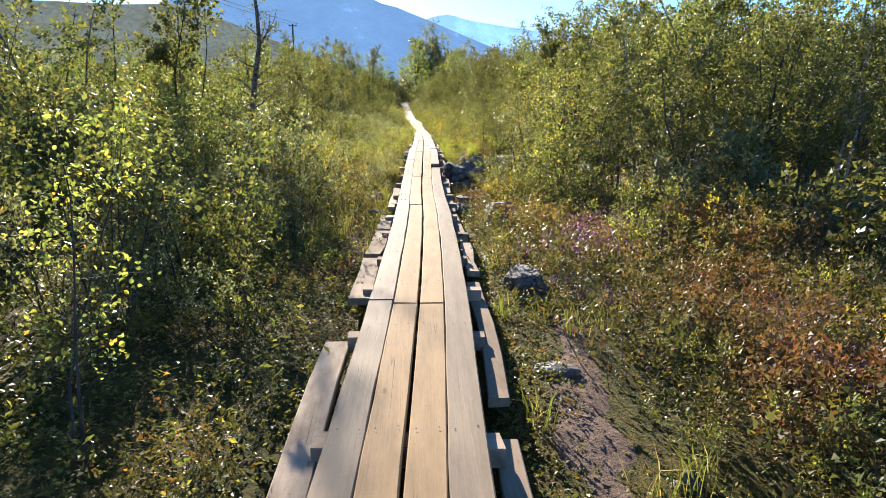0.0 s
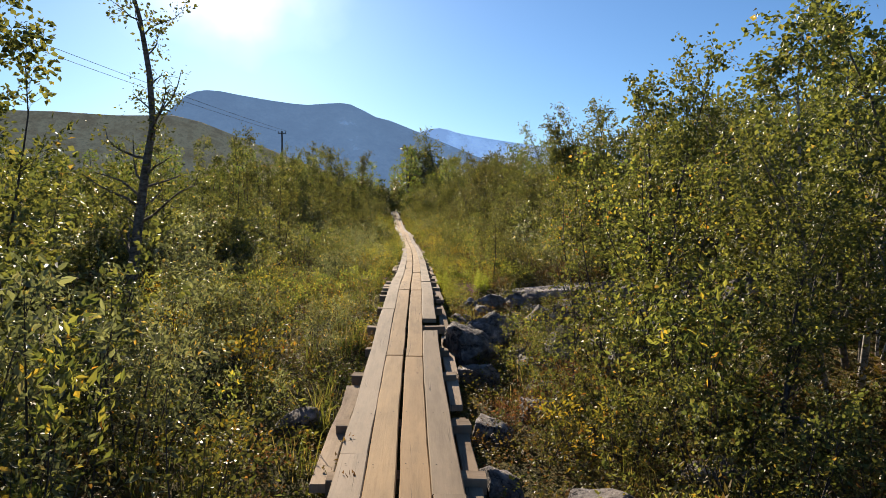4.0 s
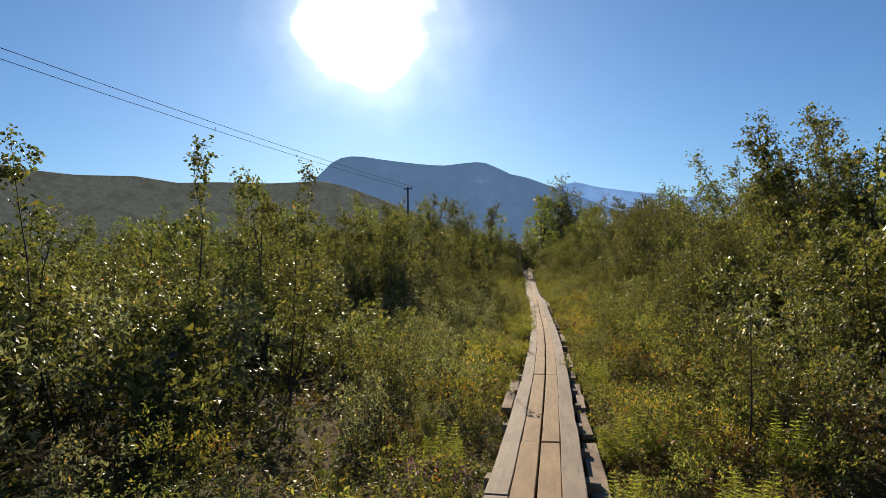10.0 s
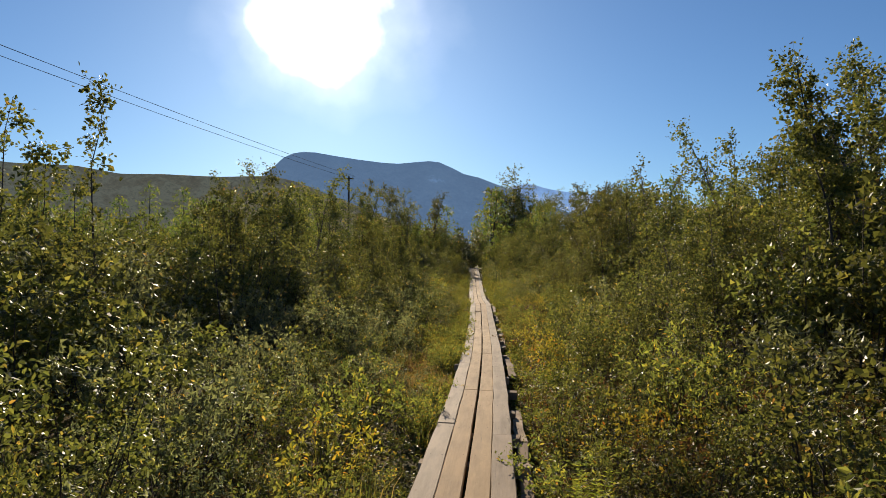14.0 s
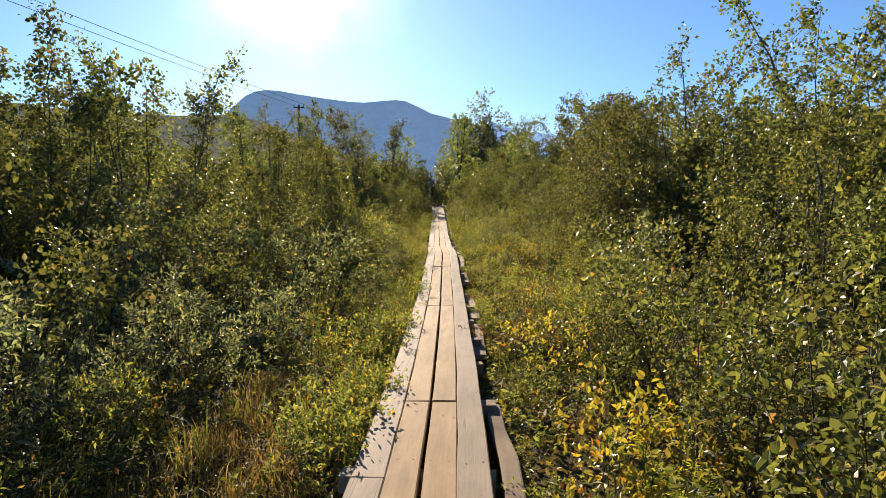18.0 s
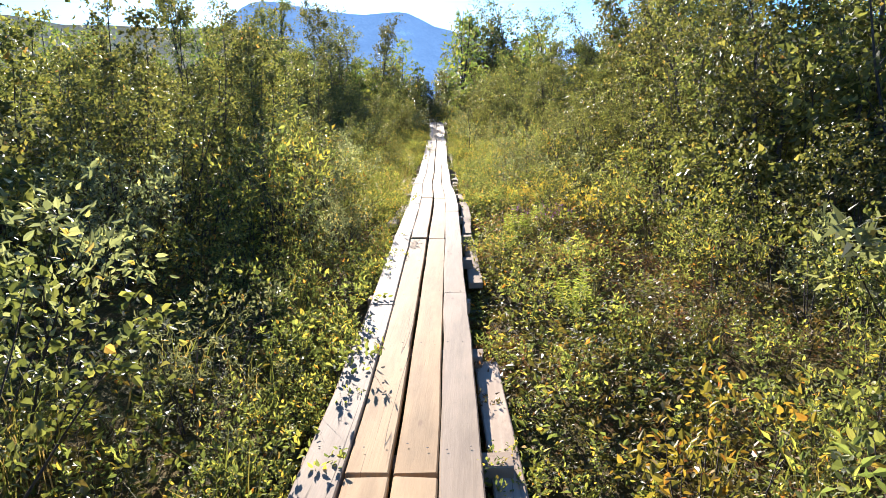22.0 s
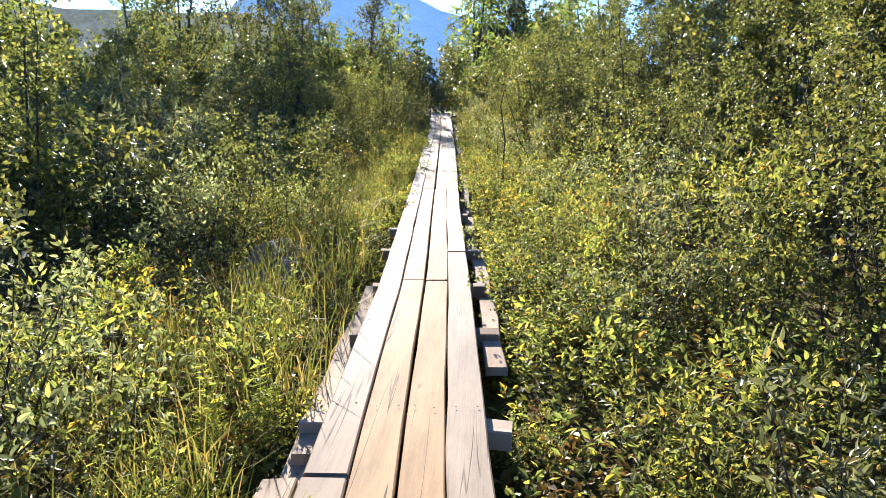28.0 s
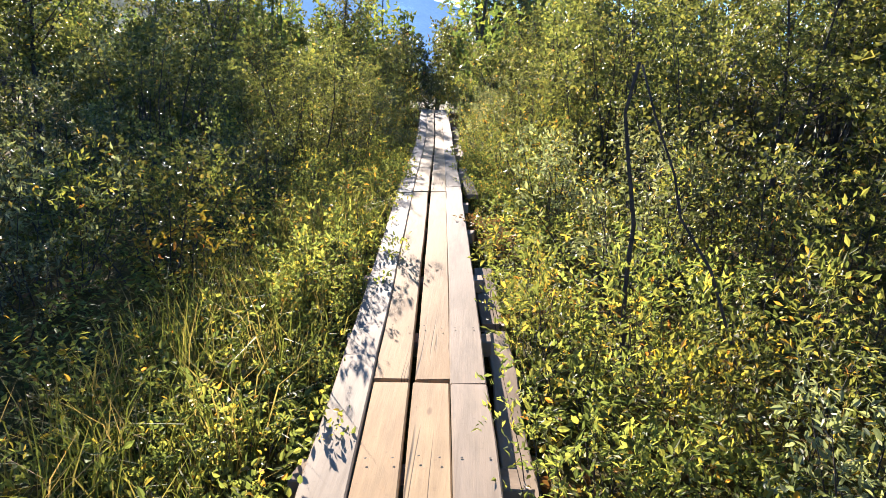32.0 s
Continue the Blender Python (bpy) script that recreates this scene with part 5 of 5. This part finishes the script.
cover("heath_mat", 32, 2600, 29.2, 34.4, 0.45, 2.1, -1, 0.13, 0.024, HEATH_LEAF, "low rust-brown heath round the straw grass", per=7, density=straw_patch)
cover("heath_mat", 33, 5200, 34.5, 46.5, 0.42, 2.6, 1, 0.16, 0.026, HEATH_LEAF, "ankle-high ochre and rust heath beside the walk", per=7)
cover("heath_mat", 34, 3800, -1, 12, 0.5, 4.2, 1, 0.15, 0.026, HEATH_LEAF, "ankle-high green and rust heath on the open slope", per=7, density=open_ground)
cover("heath_mat", 35, 3800, 20, 31, 0.45, 3.4, 1, 0.17, 0.026, HEATH_LEAF, "ankle-high green and rust heath between the shrubs", per=7)
cover("heath_mat", 31, 3400, 12.2, 20.5, 0.5, 6.0, 1, 0.15, 0.024, HEATH_LEAF, "low rust-brown heath between the boulders", per=7, density=lambda x, y: 1 - 0.9 * on_slab(x, y))


def grass(name, seed, tufts, y0, y1, d0, d1, side, high, label, density=None, material=GRASS_LEAF):
    rng = np.random.RandomState(seed)
    V, F, o = [], [], 0
    for _ in range(tufts):
        y = rng.uniform(y0, y1)
        x = float(board_x(y)) + side * rng.uniform(d0, d1)
        if density is not None and float(density(x, y)) < rng.uniform():
            continue
        n = rng.randint(14, 34)
        root = np.stack([x + rng.normal(size=n) * 0.06, y + rng.normal(size=n) * 0.06, np.full(n, float(ground_z(x, y)) - 0.02)], -1)
        h = high * rng.uniform(0.4, 1.1, n)
        out = rng.normal(size=(n, 2)) * 0.35
        mid = root + np.stack([out[:, 0] * h * 0.4, out[:, 1] * h * 0.4, h * 0.62], -1)
        tip = root + np.stack([out[:, 0] * h * 1.05, out[:, 1] * h * 1.05, h * (1 - 0.25 * np.abs(out).sum(1))], -1)
        a = rng.uniform(0, math.tau, n)
        s = np.stack([np.cos(a), np.sin(a), np.zeros(n)], -1) * 0.0035
        V.append(np.stack([root - s, root + s, mid + s * 0.8, mid - s * 0.8, tip], 1).reshape(-1, 3))
        k = np.arange(n)[:, None] * 5 + o
        F.append(np.concatenate([k + [0, 1, 2], k + [0, 2, 3], k + [3, 2, 4]], 1).reshape(-1, 3))
        o += n * 5
    tagged(new(name, mesh_of(name, np.concatenate(V), np.concatenate(F), material)), label, "grass", kind="stuff")


grass("grass_tufts", 41, 130, 6, 36, 0.45, 2.4, -1, 0.42, "tufts of green and straw-coloured grass")
grass("grass_tufts", 42, 170, 36, 66, 0.42, 1.6, -1, 0.5, "tall grass along the edge of the walk")
grass("grass_tufts", 45, 170, 44, 58, 0.55, 1.5, -1, 0.62, "tall yellow-green sedge along the edge of the walk")
grass("straw_grass", 44, 420, 29.4, 34.2, 0.5, 2.0, -1, 0.2, "opening of low straw-coloured grass", straw_patch, STRAW_LEAF)
grass("grass_tufts", 43, 110, 2, 66, 0.5, 2.0, 1, 0.32, "tufts of green and straw-coloured grass")


# ---- boulders ----
def boulder(x, y, size, squash, seed, turn, label, sink=0.3, name="boulder", material=ROCK):
    bm = bmesh.new()
    bmesh.ops.create_icosphere(bm, subdivisions=(5 if size > 0.3 else 4) if size > 0.13 else 3, radius=1.0)
    r = random.Random(seed)
    o = Vector((r.uniform(-90, 90), r.uniform(-90, 90), r.uniform(-90, 90)))
    cuts = [(Vector((r.uniform(-1, 1), r.uniform(-1, 1), r.uniform(-0.35, 0.85))).normalized(), r.uniform(0.5, 0.86)) for _ in range(15)]
    if squash[2] < 0.35:                             # slabs have flat tops
        cuts.append((Vector((r.uniform(-0.1, 0.1), r.uniform(-0.1, 0.1), 1)).normalized(), 0.4))
    bed = Vector((r.uniform(-0.5, 0.5), r.uniform(-0.5, 0.5), 1)).normalized()
    for v in bm.verts:
        p = v.co.copy()
        for n, d in cuts:
            over = p.dot(n) - d
            if over > 0:
                p -= n * over * 0.99
        step = math.sin(p.dot(bed) * 17 + 3 * noise.noise(p * 1.7 + o))
        p *= 1.12 + 0.09 * noise.fractal(p * 1.6 + o, 0.8, 2.1, 4) + 0.05 * noise.ridged_multi_fractal(p * 3.4 + o, 0.9, 2.1, 4, 1.0, 2.0) - 0.05 + 0.022 * step * abs(step) + 0.03 * noise.noise(p * 11 + o)
        v.co = Vector((p.x * size * squash[0], p.y * size * squash[1], p.z * size * squash[2]))
    for f in bm.faces:
        f.smooth = True
    me = bpy.data.meshes.new(name)
    bm.to_mesh(me)
    bm.free()
    me.materials.append(material)
    ob = new(name, me)
    ob.matrix_basis = pose(x, y, float(ground_z(x, y)) + size * squash[2] * (1 - 2 * sink), 0, 0, turn)
    return tagged(ob, label, "rock", "boulders")


GREY = "weathered grey boulder spotted with dark lichen"
for k, (x, y, s, q) in enumerate(((0.88, 14.9, 0.25, (1.25, 0.8, 0.7)), (1.65, 15.6, 0.37, (1.0, 0.8, 0.82)), (2.45, 16.6, 0.31, (0.68, 0.75, 1.2)),
                                 (2.8, 15.4, 0.4, (1.15, 0.75, 0.7)), (3.3, 17.9, 0.32, (0.7, 0.8, 1.1)), (3.95, 18.3, 0.38, (1.3, 0.8, 0.6)), (4.5, 18.6, 0.36, (0.9, 0.8, 1.0)), (5.1, 18.9, 0.38, (1.0, 0.8, 0.9)), (5.4, 18.2, 0.32, (1.1, 0.8, 0.8)),
                                 (4.2, 17.2, 0.36, (1.2, 0.9, 0.65)), (4.75, 17.4, 0.42, (1.1, 0.8, 0.75)), (3.6, 16.9, 0.34, (1.2, 0.8, 0.7)), (5.5, 17.2, 0.36, (1.1, 0.9, 0.8)), (5.9, 19.3, 0.36, (1.0, 0.9, 0.9)), (4.0, 16.1, 0.38, (1.1, 0.9, 0.7)), (4.9, 16.2, 0.4, (1.2, 0.9, 0.7)),
                                 (1.0, 16.9, 0.28, (1.3, 0.8, 0.5)), (1.55, 17.2, 0.3, (1.1, 0.8, 0.55)), (0.82, 16.0, 0.22, (1.2, 0.9, 0.6)), (1.95, 17.9, 0.28, (1.4, 0.8, 0.45)), (0.35, 14.8, 0.2, (1, 1.1, 0.7)), (2.35, 14.3, 0.32, (1.2, 1, 0.7)), (1.7, 14.2, 0.3, (1.2, 0.9, 0.7)),
                                 (3.2, 14.6, 0.36, (1.2, 0.9, 0.7)), (0.36, 10.6, 0.2, (1.2, 1, 0.8)), (0.30, 9.6, 0.2, (1.1, 1, 0.7)), (0.58, 5.45, 0.21, (1.2, 1, 0.95)), (0.76, 8.85, 0.29, (1, 0.9, 0.9)), (0.85, 2.6, 0.09, (1, 1, 0.7)), (0.5, 3.8, 0.12, (1.3, 1, 0.4)),
                                 (-1.05, 10.9, 0.2, (1.2, 1, 0.6)), (-0.95, 9.2, 0.17, (1, 1, 0.6)), (0.42, 12.1, 0.24, (1, 1.1, 0.8)), (1.0, 12.7, 0.26, (1.2, 0.9, 0.7)), (1.4, 13.3, 0.28, (1.2, 0.9, 0.7)), (0.95, 11.8, 0.2, (1.2, 0.9, 0.6)), (1.7, 9.9, 0.26, (1.2, 0.9, 0.6)),
                                 (2.6, 10.6, 0.28, (1.1, 0.9, 0.7)), (2.4, 13.6, 0.3, (1.1, 1, 0.7)), (0.8, 11.2, 0.22, (1.1, 0.9, 0.7)))):
    boulder(x, y, s, q, 300 + k, R.uniform(0, 360), GREY, 0.33)
for k in range(110):
    x, y = R.uniform(0.5, 6.2), R.uniform(12.3, 19.8)
    if x > 1.6 + (y - 12) * 0.85 or y > 18.0 and x < 3.3:
        continue
    boulder(x, y, R.uniform(0.07, 0.19), (R.uniform(0.9, 1.4), R.uniform(0.8, 1.1), R.uniform(0.6, 1.05)), 400 + k, R.uniform(0, 360), "angular grey stone in the boulder hollow", 0.3)
boulder(0.38, 12.8, 0.37, (0.84, 1.15, 0.85), 343, 10, "rounded dark boulder leaning against the walk", 0.2)
boulder(0.68, 13.55, 0.32, (1.1, 0.9, 0.75), 344, 35, "weathered grey boulder beside the walk", 0.26)
boulder(2.6, 19.1, 1.0, (1.75, 0.62, 0.22), 340, 43, "broad flat pale grey rock slab with moss at its rim", 0.46, material=PALE_ROCK)
boulder(2.75, 18.1, 0.55, (1.3, 0.8, 0.3), 342, 60, "low grey rock sunk in rust-brown heath", 0.45)
boulder(-2.45, 50.55, 0.46, (0.95, 1.25, 0.5), 341, 0, "low dark rock half hidden in grass under a bush", 0.36)


# ---- power line ----
def power_pole(x, y, h):
    z = float(ground_z(x, y)) - 0.3
    top = tagged(new("power_pole"), "dark wooden power pole with a short crossarm", "power pole")
    top.location = (x, y, z)
    v, f = tube(np.array([[0, 0, 0], [0, 0, h * 0.5], [0, 0, h]]), np.array([0.13, 0.12, 0.1]), 10)
    child("post", mesh_of("post", v, f, BARK, True), top)
    bm = bmesh.new()
    bmesh.ops.create_cube(bm, size=1, matrix=Matrix.Translation((0, 0, h - 0.28)) @ Matrix.Diagonal((1.1, 0.1, 0.12, 1)))
    part("crossarm", bm, BARK, top)
    for dx in (-0.48, 0.0, 0.48):
        bm = bmesh.new()
        bmesh.ops.create_cone(bm, cap_ends=True, segments=8, radius1=0.05, radius2=0.03, depth=0.22, matrix=Matrix.Translation((dx, 0, h - 0.1)))
        part("insulator", bm, ROCK, top)
    return z + h


POLE_TOP = power_pole(-18.3, 100.0, 11.2)
for k, dx in enumerate((-0.48, 0.48)):
    cu = bpy.data.curves.new("power_cable", "CURVE")
    cu.dimensions = "3D"
    sp = cu.splines.new("POLY")
    a, b = Vector((-18.3 + dx * 1.4, 100.0, POLE_TOP)), Vector((-29.0 + dx * 1.4, -10.0, POLE_TOP + 0.5))
    sp.points.add(24)
    for j in range(25):
        u = j / 24
        p = a.lerp(b, u)
        sp.points[j].co = (p.x, p.y, p.z - 0.9 * 4 * u * (1 - u), 1)
    cu.bevel_depth = 0.016
    cu.materials.append(BARK)
    tagged(new("power_cable", cu), "thin dark overhead cable strung from the pole", "cable", "power cables")


# ---- dead stems ----
def dead_stem(a, b, thick, label):
    rng = np.random.RandomState(int(a[1] * 10))
    P = np.linspace(a, b, 7) + np.vstack([np.zeros(3), rng.normal(size=(5, 3)) * 0.02, np.zeros(3)])
    v, f = tube(P, np.linspace(thick, thick * 0.55, 7), 7)
    tagged(new("dead_stem", mesh_of("dead_stem", v, f, BARK, True)), label, "dead stem", "dead stems")


dead_stem((-0.33, 54.35, 0.1), (-0.353, 54.29, 1.50), 0.013, "bare dead stem standing among yellowing willows")
dead_stem((0.12, 54.1, 0.15), (-0.34, 54.30, 1.49), 0.008, "thin dead stem leaning against another")

for top in PATTERNS:
    for ob in (*top.children_recursive, top):
        bpy.data.objects.remove(ob)
